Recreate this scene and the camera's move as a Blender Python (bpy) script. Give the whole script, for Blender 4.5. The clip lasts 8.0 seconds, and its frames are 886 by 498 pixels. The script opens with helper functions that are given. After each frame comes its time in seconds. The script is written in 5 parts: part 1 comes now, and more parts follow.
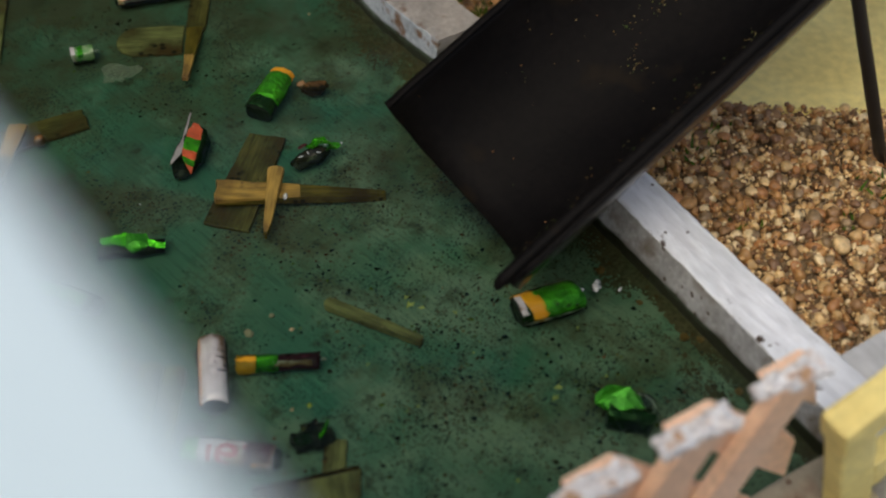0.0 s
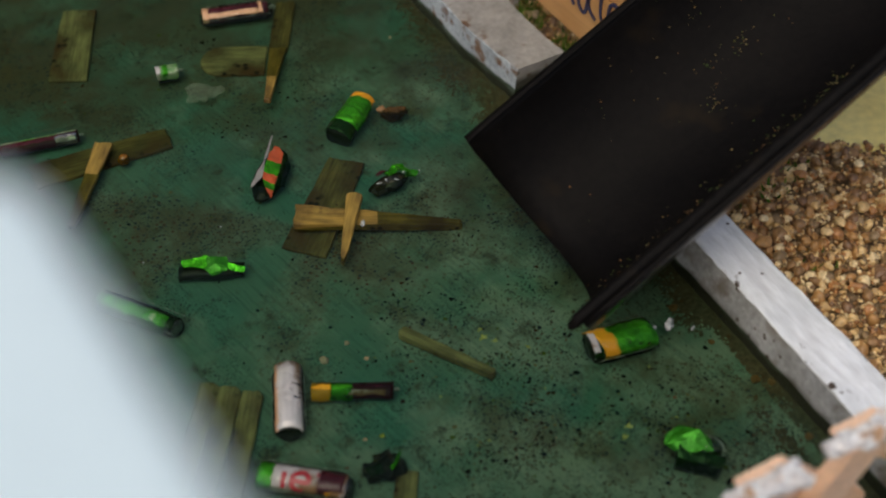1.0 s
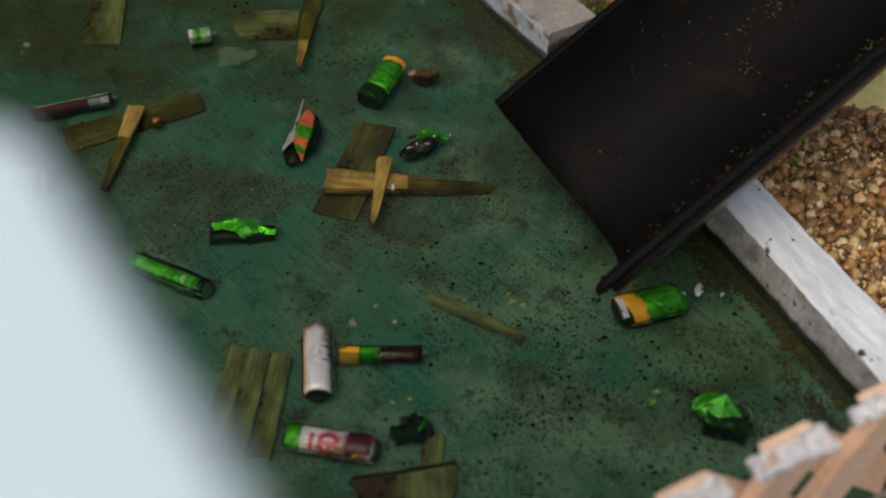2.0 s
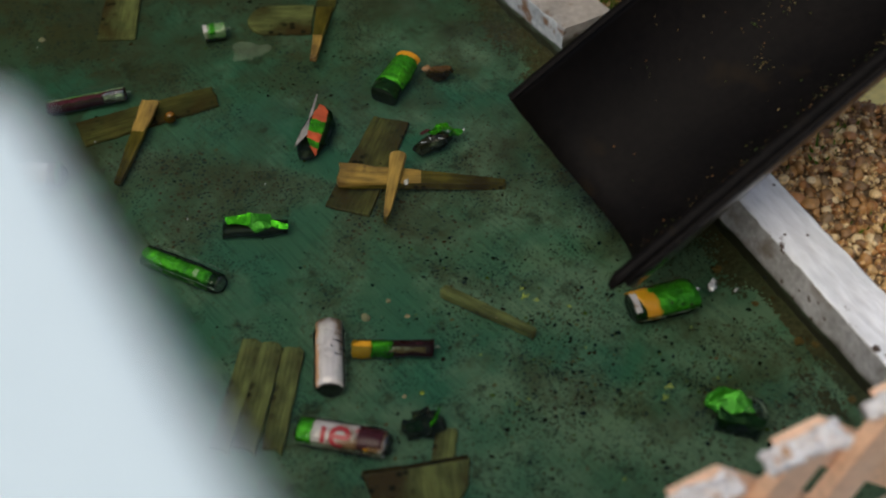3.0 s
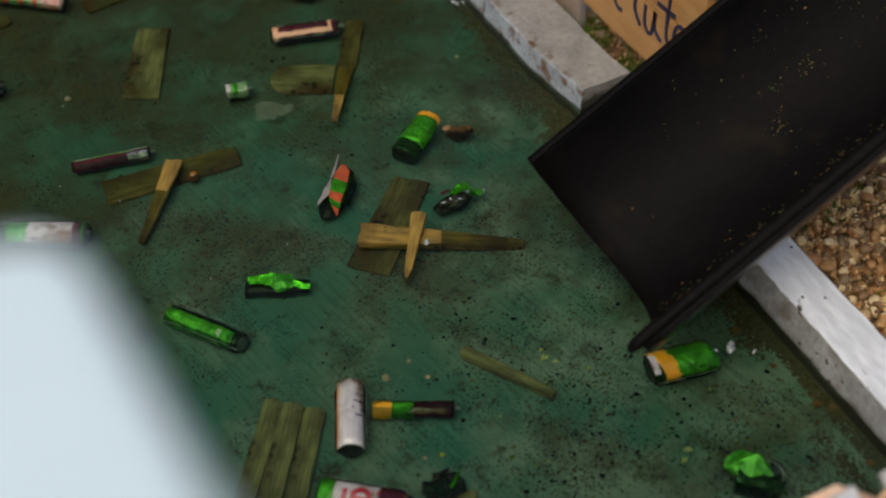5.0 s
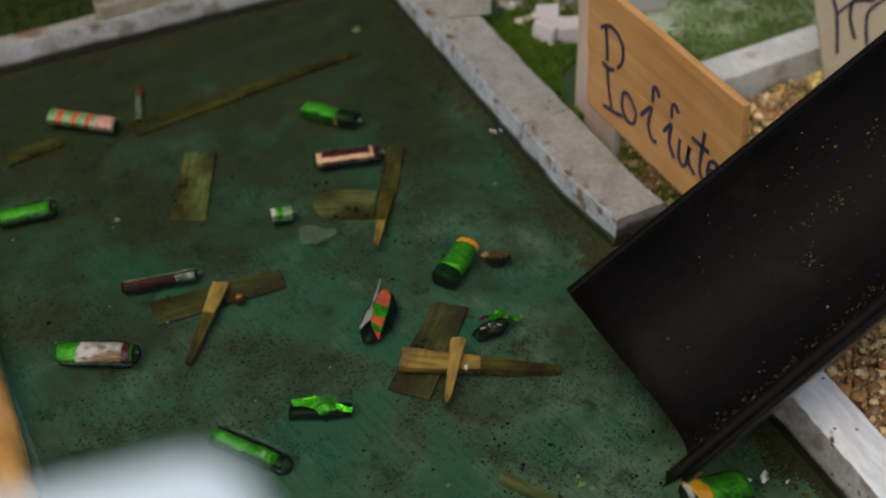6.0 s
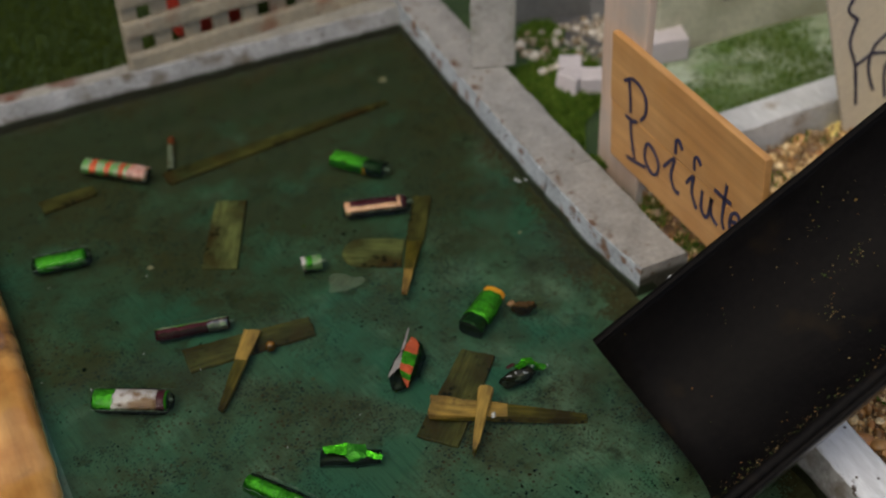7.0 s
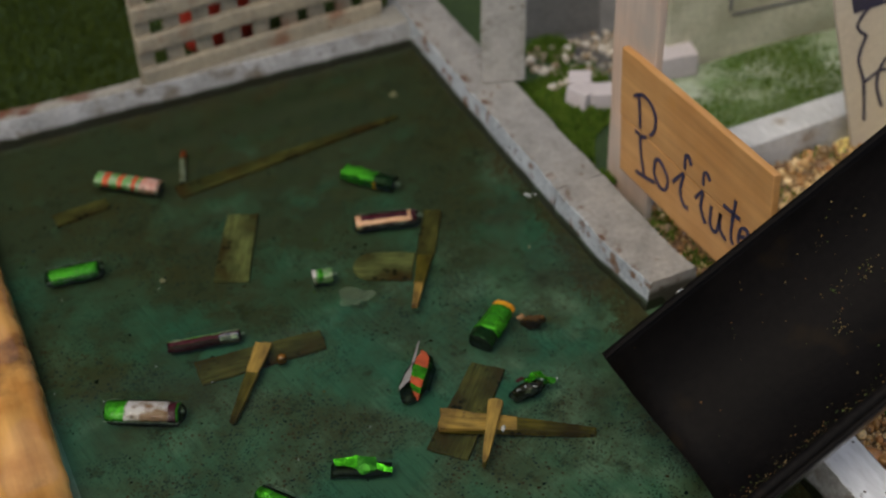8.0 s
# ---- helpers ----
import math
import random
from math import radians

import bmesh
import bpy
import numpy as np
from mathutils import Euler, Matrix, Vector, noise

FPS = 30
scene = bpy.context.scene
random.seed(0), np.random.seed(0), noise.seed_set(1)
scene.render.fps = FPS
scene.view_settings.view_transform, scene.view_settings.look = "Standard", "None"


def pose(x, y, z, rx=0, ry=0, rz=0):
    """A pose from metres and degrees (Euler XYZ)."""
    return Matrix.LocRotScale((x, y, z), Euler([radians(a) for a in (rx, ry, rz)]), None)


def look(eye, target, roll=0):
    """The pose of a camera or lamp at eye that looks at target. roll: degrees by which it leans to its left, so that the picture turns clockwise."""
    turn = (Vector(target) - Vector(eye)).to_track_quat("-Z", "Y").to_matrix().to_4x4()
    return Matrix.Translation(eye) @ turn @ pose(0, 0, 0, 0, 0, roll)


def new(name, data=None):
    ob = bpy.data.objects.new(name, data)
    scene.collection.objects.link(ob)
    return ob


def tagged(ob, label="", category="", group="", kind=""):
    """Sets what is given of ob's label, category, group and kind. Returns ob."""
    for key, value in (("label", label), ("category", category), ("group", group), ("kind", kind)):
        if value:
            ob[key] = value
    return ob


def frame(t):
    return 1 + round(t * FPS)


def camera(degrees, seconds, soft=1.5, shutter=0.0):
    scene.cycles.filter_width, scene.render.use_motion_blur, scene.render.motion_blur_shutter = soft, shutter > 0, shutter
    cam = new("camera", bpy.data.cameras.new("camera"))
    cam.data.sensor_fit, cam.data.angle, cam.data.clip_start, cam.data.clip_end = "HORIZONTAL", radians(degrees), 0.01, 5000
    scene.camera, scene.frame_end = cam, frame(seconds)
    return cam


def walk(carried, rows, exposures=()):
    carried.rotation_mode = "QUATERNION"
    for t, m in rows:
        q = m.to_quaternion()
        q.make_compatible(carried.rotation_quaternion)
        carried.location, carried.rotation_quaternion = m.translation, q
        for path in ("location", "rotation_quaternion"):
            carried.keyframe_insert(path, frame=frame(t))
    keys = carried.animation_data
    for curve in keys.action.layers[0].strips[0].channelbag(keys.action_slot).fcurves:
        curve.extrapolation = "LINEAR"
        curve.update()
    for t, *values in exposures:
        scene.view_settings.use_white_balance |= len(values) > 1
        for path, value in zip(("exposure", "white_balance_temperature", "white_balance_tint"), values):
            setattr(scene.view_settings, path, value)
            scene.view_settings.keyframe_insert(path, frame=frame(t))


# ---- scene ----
cam = camera(34.0, 8.0, soft=2.1)
PATH = [
    (0, (-0.07661, -0.18993, 0.19575), (0.02959, -0.02691, -0.00561), 0.673),
    (0.5, (-0.07686, -0.18567, 0.20282), (0.02407, -0.02047, 0.00053), 0.157),
    (1, (-0.07660, -0.18510, 0.20398), (0.01827, -0.01771, 0.00056), -0.112),
    (1.5, (-0.07588, -0.18631, 0.20358), (0.01386, -0.01836, -0.00170), -1.003),
    (2, (-0.07525, -0.18658, 0.20366), (0.01068, -0.01946, -0.00391), -1.435),
    (3.5, (-0.07455, -0.18776, 0.20201), (0.00795, -0.01838, -0.00513), -2.168),
    (4, (-0.07456, -0.18730, 0.20269), (0.00827, -0.01689, -0.00347), -2.158),
    (4.2, (-0.07327, -0.18748, 0.20260), (0.00883, -0.01530, -0.00237), -2.717),
    (5.3, (-0.07546, -0.18568, 0.21060), (0.00770, -0.00731, 0.01143), -2.523),
    (5.5, (-0.07600, -0.18592, 0.21277), (0.00767, -0.00309, 0.01791), -2.722),
    (6, (-0.07968, -0.18551, 0.21743), (0.00673, 0.00235, 0.02863), -2.170),
    (6.5, (-0.08168, -0.18665, 0.22229), (0.00490, 0.00435, 0.03676), -2.367),
    (7, (-0.08330, -0.18647, 0.22463), (0.00276, 0.00621, 0.04059), -2.507),
    (7.5, (-0.08342, -0.18738, 0.22607), (0.00154, 0.00696, 0.04327), -2.749),
    (8, (-0.08441, -0.18759, 0.22609), (0.00108, 0.00724, 0.04406), -2.563),
]
walk(cam, [(t, look(eye, target, roll)) for t, eye, target, roll in PATH])

# ---------------------------------------------------------------- focus of the lens
cam.data.dof.use_dof = True
cam.data.dof.focus_distance = 0.285
cam.data.dof.aperture_fstop = 16.0

# ---------------------------------------------------------------- light
world = bpy.data.worlds.new("sky")
scene.world = world
world.use_nodes = True
wn, wl = world.node_tree.nodes, world.node_tree.links
sky = wn.new("ShaderNodeTexSky")
sky.sky_type, sky.sun_disc = "NISHITA", False
sky.sun_elevation, sky.sun_rotation = radians(61), radians(236)
sky.air_density, sky.dust_density, sky.ozone_density = 0.7, 3.0, 0.8
wl.new(sky.outputs[0], wn["Background"].inputs[0])
wn["Background"].inputs[1].default_value = 0.15
sun_data = bpy.data.lights.new("sun", "SUN")
sun_data.energy, sun_data.angle, sun_data.color = 1.3, radians(56), (1.0, 0.895, 0.66)
sun = new("sun", sun_data)
sun.matrix_world = look((-0.45, -0.30, 1.0), (0, 0, 0))
scene.view_settings.exposure = 0.0

MM = 0.001


# ---------------------------------------------------------------- materials
def material(name, base, rough=0.6, second=None, scale=120.0, fine=1500.0, fine_amount=0.25, metallic=0.0, bump=0.15,
             specks=None, speck_scale=500.0, speck_size=0.25, streak=None, stain=None, stain_scale=40.0, stain_edge=0.6, stain_soft=0.05, coat=0.0, island=None, spec=0.5, edge=None, single=None, tide=None):
    """A node material: base colour broken by a coarse and a fine noise, with optional specks, stains, streaks and relief."""
    m = bpy.data.materials.new(name)
    m.use_nodes = True
    n, l = m.node_tree.nodes, m.node_tree.links
    bsdf = n["Principled BSDF"]
    coord = n.new("ShaderNodeTexCoord").outputs["Object"]
    if streak:
        mp = n.new("ShaderNodeMapping")
        mp.inputs["Rotation"].default_value = (0, 0, radians(streak[3]) if len(streak) > 3 else 0)
        mp.inputs["Scale"].default_value = streak[:3]
        l.new(coord, mp.inputs[0])
        fine_coord = mp.outputs[0]
    else:
        fine_coord = coord

    def noise_tex(sc, detail, vec):
        t = n.new("ShaderNodeTexNoise")
        t.inputs["Scale"].default_value, t.inputs["Detail"].default_value = sc, detail
        l.new(vec, t.inputs["Vector"])
        return t.outputs[0]

    def ramp(src, a, b):
        r = n.new("ShaderNodeMapRange")
        r.inputs[1].default_value, r.inputs[2].default_value = a, b
        l.new(src, r.inputs[0])
        return r.outputs[0]

    def mix(fac, a, b, mode="MIX"):
        x = n.new("ShaderNodeMix")
        x.data_type, x.blend_type = "RGBA", mode
        for sock, v in ((x.inputs[0], fac), (x.inputs[6], a), (x.inputs[7], b)):
            if isinstance(v, (int, float)):
                sock.default_value = v
            elif isinstance(v, tuple):
                sock.default_value = (*v, 1.0)
            else:
                l.new(v, sock)
        return x.outputs[2]

    colour = base
    island = island or single
    if island:
        r = n.new("ShaderNodeValToRGB")
        while len(r.color_ramp.elements) < len(island):
            r.color_ramp.elements.new(0.5)
        for k, c in enumerate(island):
            r.color_ramp.elements[k].position = k / len(island)
            r.color_ramp.elements[k].color = (*c, 1)
        r.color_ramp.interpolation = "CONSTANT"
        l.new(n.new("ShaderNodeObjectInfo").outputs["Random"] if single else n.new("ShaderNodeNewGeometry").outputs["Random Per Island"], r.inputs[0])
        colour = r.outputs[0]
    coarse = noise_tex(scale, 5.0, coord)
    if second:
        colour = mix(ramp(coarse, 0.38, 0.62), colour, second)
    fine_n = noise_tex(fine, 6.0, fine_coord)
    dark = mix(1.0, colour, (1 - fine_amount,) * 3, "MULTIPLY")
    light = mix(1.0, colour, (1 + fine_amount,) * 3, "MULTIPLY")
    colour = mix(ramp(fine_n, 0.3, 0.7), dark, light)
    if stain:
        s = noise_tex(stain_scale, 7.0, coord)
        s = ramp(s, stain_edge - stain_soft, stain_edge + stain_soft)
        if edge:
            sep, off, size, both = n.new("ShaderNodeSeparateXYZ"), n.new("ShaderNodeMath"), n.new("ShaderNodeMath"), n.new("ShaderNodeMath")
            gate = n.new("ShaderNodeMapRange")
            off.operation, size.operation, both.operation = "SUBTRACT", "ABSOLUTE", "MULTIPLY"
            off.inputs[1].default_value = edge[1]
            gate.inputs[1].default_value, gate.inputs[2].default_value = edge[2], edge[2] * 0.3
            l.new(coord, sep.inputs[0]), l.new(sep.outputs[edge[0]], off.inputs[0]), l.new(off.outputs[0], size.inputs[0]), l.new(size.outputs[0], gate.inputs[0])
            l.new(gate.outputs[0], both.inputs[0]), l.new(s, both.inputs[1])
            s = both.outputs[0]
        colour = mix(s, colour, stain)
    if specks:
        v = n.new("ShaderNodeTexVoronoi")
        v.inputs["Scale"].default_value = speck_scale
        l.new(coord, v.inputs["Vector"])
        near = ramp(v.outputs["Distance"], speck_size, speck_size * 0.6)
        gate = ramp(noise_tex(speck_scale * 0.09, 3.0, coord), 0.46, 0.56)
        both = n.new("ShaderNodeMath")
        both.operation = "MULTIPLY"
        l.new(near, both.inputs[0]), l.new(gate, both.inputs[1])
        colour = mix(both.outputs[0], colour, specks)
    if tide:
        # wet scum below a wavering tide line on the z axis
        sep, wave, low = n.new("ShaderNodeSeparateXYZ"), n.new("ShaderNodeMath"), n.new("ShaderNodeMath")
        wave.operation, wave.inputs[1].default_value = "MULTIPLY", tide[1]
        low.operation = "SUBTRACT"
        l.new(coord, sep.inputs[0]), l.new(noise_tex(140, 5.0, coord), wave.inputs[0])
        l.new(sep.outputs[2], low.inputs[0]), l.new(wave.outputs[0], low.inputs[1])
        colour = mix(ramp(low.outputs[0], tide[0] + tide[3], tide[0] - tide[3]), colour, tide[2])
    if isinstance(colour, tuple):
        bsdf.inputs["Base Color"].default_value = (*colour, 1)
    else:
        l.new(colour, bsdf.inputs["Base Color"])
    rr = n.new("ShaderNodeMapRange")
    rr.inputs[3].default_value, rr.inputs[4].default_value = max(rough - 0.12, 0.02), min(rough + 0.12, 1)
    l.new(coarse, rr.inputs[0]), l.new(rr.outputs[0], bsdf.inputs["Roughness"])
    bsdf.inputs["Metallic"].default_value = metallic
    bsdf.inputs["Coat Weight"].default_value = coat
    bsdf.inputs["Specular IOR Level"].default_value = spec
    if bump:
        b = n.new("ShaderNodeBump")
        b.inputs["Strength"].default_value, b.inputs["Distance"].default_value = bump, 0.0006
        l.new(fine_n, b.inputs["Height"]), l.new(b.outputs[0], bsdf.inputs["Normal"])
    return m


WHITE = material("white_paint", (0.57, 0.58, 0.575), 0.55, (0.46, 0.47, 0.465), 90, 700, 0.10, streak=(1, 0.3, 1), stain=(0.30, 0.24, 0.17), stain_scale=70, stain_edge=0.70, bump=0.35, specks=(0.12, 0.1, 0.08), speck_scale=260, speck_size=0.12)
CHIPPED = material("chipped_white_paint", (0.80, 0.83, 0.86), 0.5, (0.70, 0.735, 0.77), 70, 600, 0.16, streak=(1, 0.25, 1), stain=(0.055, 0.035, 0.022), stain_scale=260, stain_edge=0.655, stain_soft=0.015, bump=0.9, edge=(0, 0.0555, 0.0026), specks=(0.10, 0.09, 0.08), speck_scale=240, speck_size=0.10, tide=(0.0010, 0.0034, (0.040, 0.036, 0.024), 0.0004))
WORN = material("worn_white_paint", (0.37, 0.315, 0.215), 0.6, (0.28, 0.245, 0.175), 120, 700, 0.14, stain=(0.20, 0.085, 0.04), stain_scale=95, stain_edge=0.66, stain_soft=0.10, bump=0.5, specks=(0.14, 0.08, 0.045), speck_scale=300, speck_size=0.2)
MOSSY = material("mossy_white_paint", (0.42, 0.40, 0.36), 0.6, (0.32, 0.31, 0.275), 120, 700, 0.14, stain=(0.10, 0.11, 0.035), stain_scale=70, stain_edge=0.60, stain_soft=0.07, bump=0.5, specks=(0.12, 0.09, 0.04), speck_scale=260, speck_size=0.22)
RUSTBACK = material("stained_white_paint", (0.285, 0.27, 0.225), 0.6, (0.225, 0.215, 0.185), 120, 700, 0.16, stain=(0.12, 0.045, 0.022), stain_scale=110, stain_edge=0.56, stain_soft=0.06, bump=0.6, specks=(0.12, 0.10, 0.04), speck_scale=300, speck_size=0.22, edge=(0, -0.062, 0.042), tide=(0.0024, 0.0046, (0.042, 0.040, 0.026), 0.0012))
RUSTED = material("rust_stained_white_paint", (0.285, 0.275, 0.255), 0.6, (0.215, 0.21, 0.195), 130, 800, 0.16, stain=(0.10, 0.052, 0.026), stain_scale=230, stain_edge=0.565, stain_soft=0.04, bump=0.6, specks=(0.13, 0.09, 0.06), speck_scale=320, speck_size=0.22, edge=(0, 0.0522, 0.0028), tide=(0.0034, 0.0036, (0.040, 0.039, 0.027), 0.0008))
# grime, plus the near kerb's side shade put into the darker grey
GRIMYSHADE = material("grimy_shaded_white_paint", (0.36, 0.36, 0.35), 0.65, (0.27, 0.27, 0.255), 150, 900, 0.2, stain=(0.13, 0.105, 0.07), stain_scale=120, stain_edge=0.60, stain_soft=0.08, bump=0.6, specks=(0.08, 0.06, 0.04), speck_scale=420, speck_size=0.22, tide=(0.0012, 0.0036, (0.060, 0.052, 0.036), 0.0007))
# far inner kerb face: the bluish light on it is put into the colour
BLUELIT = material("bluelit_white_paint", (0.37, 0.405, 0.425), 0.65, (0.28, 0.31, 0.325), 150, 900, 0.2, stain=(0.15, 0.085, 0.045), stain_scale=240, stain_edge=0.60, stain_soft=0.05, bump=0.6, specks=(0.08, 0.06, 0.04), speck_scale=420, speck_size=0.22, tide=(0.0010, 0.0034, (0.070, 0.066, 0.046), 0.0009))
BOARD = material("smooth_white_board", (0.67, 0.79, 0.82), 0.6, (0.64, 0.77, 0.80), 20, 900, 0.04, bump=0.05)
PALE = material("pale_stick_wood", (0.58, 0.42, 0.31), 0.6, (0.50, 0.41, 0.335), 60, 400, 0.14, streak=(1, 1, 0.08), bump=0.3, stain=(0.42, 0.37, 0.31), stain_scale=45, stain_edge=0.54, stain_soft=0.08)
FENCE = material("peach_painted_wood", (0.90, 0.62, 0.42), 0.6, (0.86, 0.56, 0.36), 90, 700, 0.12, bump=0.3)
FLAKE = material("flaking_paint", (0.88, 0.88, 0.87), 0.7, (0.74, 0.70, 0.66), 500, 1800, 0.22, bump=0.9, stain=(0.55, 0.34, 0.19), stain_scale=330, stain_edge=0.60, stain_soft=0.04, specks=(0.16, 0.11, 0.07), speck_scale=900, speck_size=0.25)
CREAM = material("cream_yellow_wood", (0.90, 0.76, 0.28), 0.55, (0.84, 0.68, 0.23), 60, 500, 0.1, bump=0.2)
SIGN = material("orange_sign_wood", (0.53, 0.285, 0.10), 0.5, (0.45, 0.22, 0.068), 50, 500, 0.14, streak=(1, 0.08, 1.2), bump=0.25, stain=(0.50, 0.24, 0.06), stain_scale=60, stain_edge=0.66)
# warm bands of light are put into the lighter second orange
VARNISH = material("varnished_wood", (0.44, 0.20, 0.045), 0.2, (0.58, 0.31, 0.085), 90, 260, 0.25, streak=(1, 0.1, 1), bump=0.12, coat=1.0, stain=(0.07, 0.028, 0.010), stain_scale=60, stain_edge=0.62, stain_soft=0.08)
BLACK = material("black_paint", (0.008, 0.008, 0.008), 0.5, bump=0.0)
INK = material("dark_ink", (0.02, 0.02, 0.06), 0.5, bump=0.0)
SOAKED = material("soaked_wood", (0.320, 0.285, 0.130), 0.55, (0.180, 0.190, 0.098), 90, 1500, 0.42, streak=(0.12, 1, 1), bump=0.3, stain=(0.105, 0.056, 0.022), stain_scale=75, stain_edge=0.525, stain_soft=0.10, specks=(0.02, 0.015, 0.008), speck_scale=520, speck_size=0.38, spec=0.2)
SODDEN = material("sodden_brown_wood", (0.200, 0.150, 0.052), 0.55, (0.095, 0.100, 0.044), 90, 1500, 0.42, streak=(0.12, 1, 1), bump=0.3, stain=(0.105, 0.056, 0.022), stain_scale=75, stain_edge=0.525, stain_soft=0.10, specks=(0.02, 0.015, 0.008), speck_scale=520, speck_size=0.38, spec=0.2)
# near-black colour that paints the shade inside and under the wrappers
UNDERSHADE = material("shaded_dark_inside", (0.012, 0.018, 0.011), 0.35, (0.006, 0.010, 0.007), 260, 700, 0.3, bump=0.4, spec=0.3)
FOIL = material("bright_green_foil", (0.050, 0.36, 0.008), 0.26, (0.022, 0.19, 0.007), 300, 500, 0.3, metallic=0.7, bump=0.4, spec=0.15)
GLINT = material("dark_shiny_foil", (0.026, 0.026, 0.010), 0.16, (0.007, 0.009, 0.006), 300, 900, 0.3, metallic=0.3, bump=0.5, spec=0.4)
ROTTEN = material("rotten_leaf", (0.075, 0.040, 0.012), 0.75, (0.025, 0.017, 0.008), 300, 900, 0.4, bump=0.6, spec=0.12)
AMBER = material("amber_drop", (0.20, 0.085, 0.006), 0.15, (0.10, 0.04, 0.004), 300, 900, 0.2, bump=0.0, spec=0.4)
INSIDE = material("grey_inside", (0.26, 0.25, 0.23), 0.35, (0.18, 0.17, 0.16), 200, 900, 0.2, bump=0.2)
BUFF = material("buff_print", (0.50, 0.28, 0.14), 0.4, None, 200, 700, 0.12, bump=0.2)
TAN = material("tan_wood", (0.250, 0.160, 0.032), 0.45, (0.165, 0.115, 0.028), 120, 1500, 0.45, streak=(0.12, 1, 1), bump=0.45, stain=(0.08, 0.045, 0.012), stain_scale=140, stain_edge=0.57, stain_soft=0.10, specks=(0.03, 0.018, 0.008), speck_scale=600, speck_size=0.36, spec=0.2)
GLOSSY = material("wet_brown_plastic", (0.008, 0.007, 0.007), 0.3, (0.012, 0.010, 0.009), 60, 700, 0.2, bump=0.08, spec=0.6)
GUTTER = material("dark_brown_plastic", (0.0034, 0.0028, 0.0024), 0.6, (0.0050, 0.0041, 0.0035), 60, 700, 0.35, bump=0.25, spec=0.08, stain=(0.010, 0.007, 0.004), stain_scale=90, stain_edge=0.66)
SILT = material("silt_flecks", (0.16, 0.12, 0.03), 0.8, bump=0.2, island=[(0.13, 0.06, 0.015), (0.05, 0.07, 0.008), (0.10, 0.065, 0.02), (0.03, 0.05, 0.004), (0.09, 0.09, 0.012), (0.18, 0.13, 0.05), (0.05, 0.04, 0.01), (0.12, 0.07, 0.012)])
FLECK = material("pool_flecks", (0.02, 0.03, 0.02), 0.9, bump=0.0, spec=0.05, island=[(0.006, 0.010, 0.008), (0.022, 0.014, 0.007), (0.03, 0.014, 0.006), (0.006, 0.012, 0.010), (0.010, 0.008, 0.004), (0.008, 0.016, 0.014), (0.006, 0.014, 0.020), (0.008, 0.018, 0.026), (0.004, 0.012, 0.020), (0.02, 0.012, 0.006), (0.006, 0.010, 0.008), (0.09, 0.045, 0.02), (0.006, 0.008, 0.006), (0.010, 0.03, 0.032), (0.10, 0.14, 0.02), (0.20, 0.17, 0.09)])
ROTBITS = material("rotted_bits", (0.04, 0.024, 0.01), 0.9, bump=0.0, spec=0.05, island=[(0.045, 0.026, 0.009), (0.07, 0.036, 0.012), (0.025, 0.018, 0.008), (0.012, 0.010, 0.006), (0.035, 0.030, 0.010)])
PEBBLE = material("pebbles", (0.3, 0.2, 0.1), 0.38, None, 200, 900, 0.25, bump=0.2, island=[(0.405, 0.216, 0.0743), (0.27, 0.149, 0.0607), (0.54, 0.351, 0.149), (0.189, 0.101, 0.0473), (0.675, 0.472, 0.216), (0.378, 0.176, 0.0607), (0.743, 0.581, 0.324), (0.243, 0.162, 0.081)])
STONE = material("loose_pebble", (0.34, 0.20, 0.08), 0.42, None, 200, 900, 0.3, bump=0.25, single=[(0.405, 0.216, 0.0743), (0.27, 0.149, 0.0607), (0.567, 0.378, 0.162), (0.203, 0.108, 0.054), (0.702, 0.499, 0.243), (0.378, 0.176, 0.0607), (0.783, 0.621, 0.365), (0.297, 0.203, 0.108)])
CHALK = material("chalk_pebbles", (0.5, 0.48, 0.42), 0.6, None, 200, 900, 0.2, bump=0.2, island=[(0.483, 0.425, 0.333), (0.299, 0.241, 0.172), (0.575, 0.529, 0.448), (0.23, 0.172, 0.103)])
SOIL = material("sandy_soil", (0.24, 0.17, 0.095), 0.85, (0.17, 0.115, 0.065), 150, 2500, 0.4, bump=0.8)
TURF = material("turf_blades", (0.05, 0.12, 0.02), 0.8, None, 60, 900, 0.2, bump=0.0, spec=0.15, island=[(0.034, 0.058, 0.005), (0.044, 0.068, 0.006), (0.028, 0.045, 0.004), (0.050, 0.072, 0.008)])
TUFT = material("moss_blades", (0.08, 0.18, 0.02), 0.8, None, 60, 900, 0.2, bump=0.0, spec=0.2, island=[(0.0675, 0.135, 0.009), (0.0975, 0.173, 0.015), (0.045, 0.105, 0.0075), (0.12, 0.18, 0.0225)])
MOSS = material("lawn_base", (0.02, 0.045, 0.010), 0.9, (0.032, 0.06, 0.014), 60, 1500, 0.4, bump=0.6)
GREEN = material("green_foil", (0.042, 0.27, 0.009), 0.32, (0.022, 0.16, 0.008), 260, 900, 0.4, metallic=0.45, bump=0.9, spec=0.15, specks=(0.02, 0.05, 0.012), speck_scale=650, speck_size=0.3)
LEAF = material("torn_green_foil", (0.030, 0.20, 0.010), 0.28, (0.016, 0.11, 0.008), 260, 700, 0.3, metallic=0.4, bump=0.5, spec=0.15)
DARKGREEN = material("dark_green_foil", (0.010, 0.040, 0.009), 0.3, (0.006, 0.018, 0.006), 260, 700, 0.2, spec=0.1, metallic=0.6, bump=0.5)
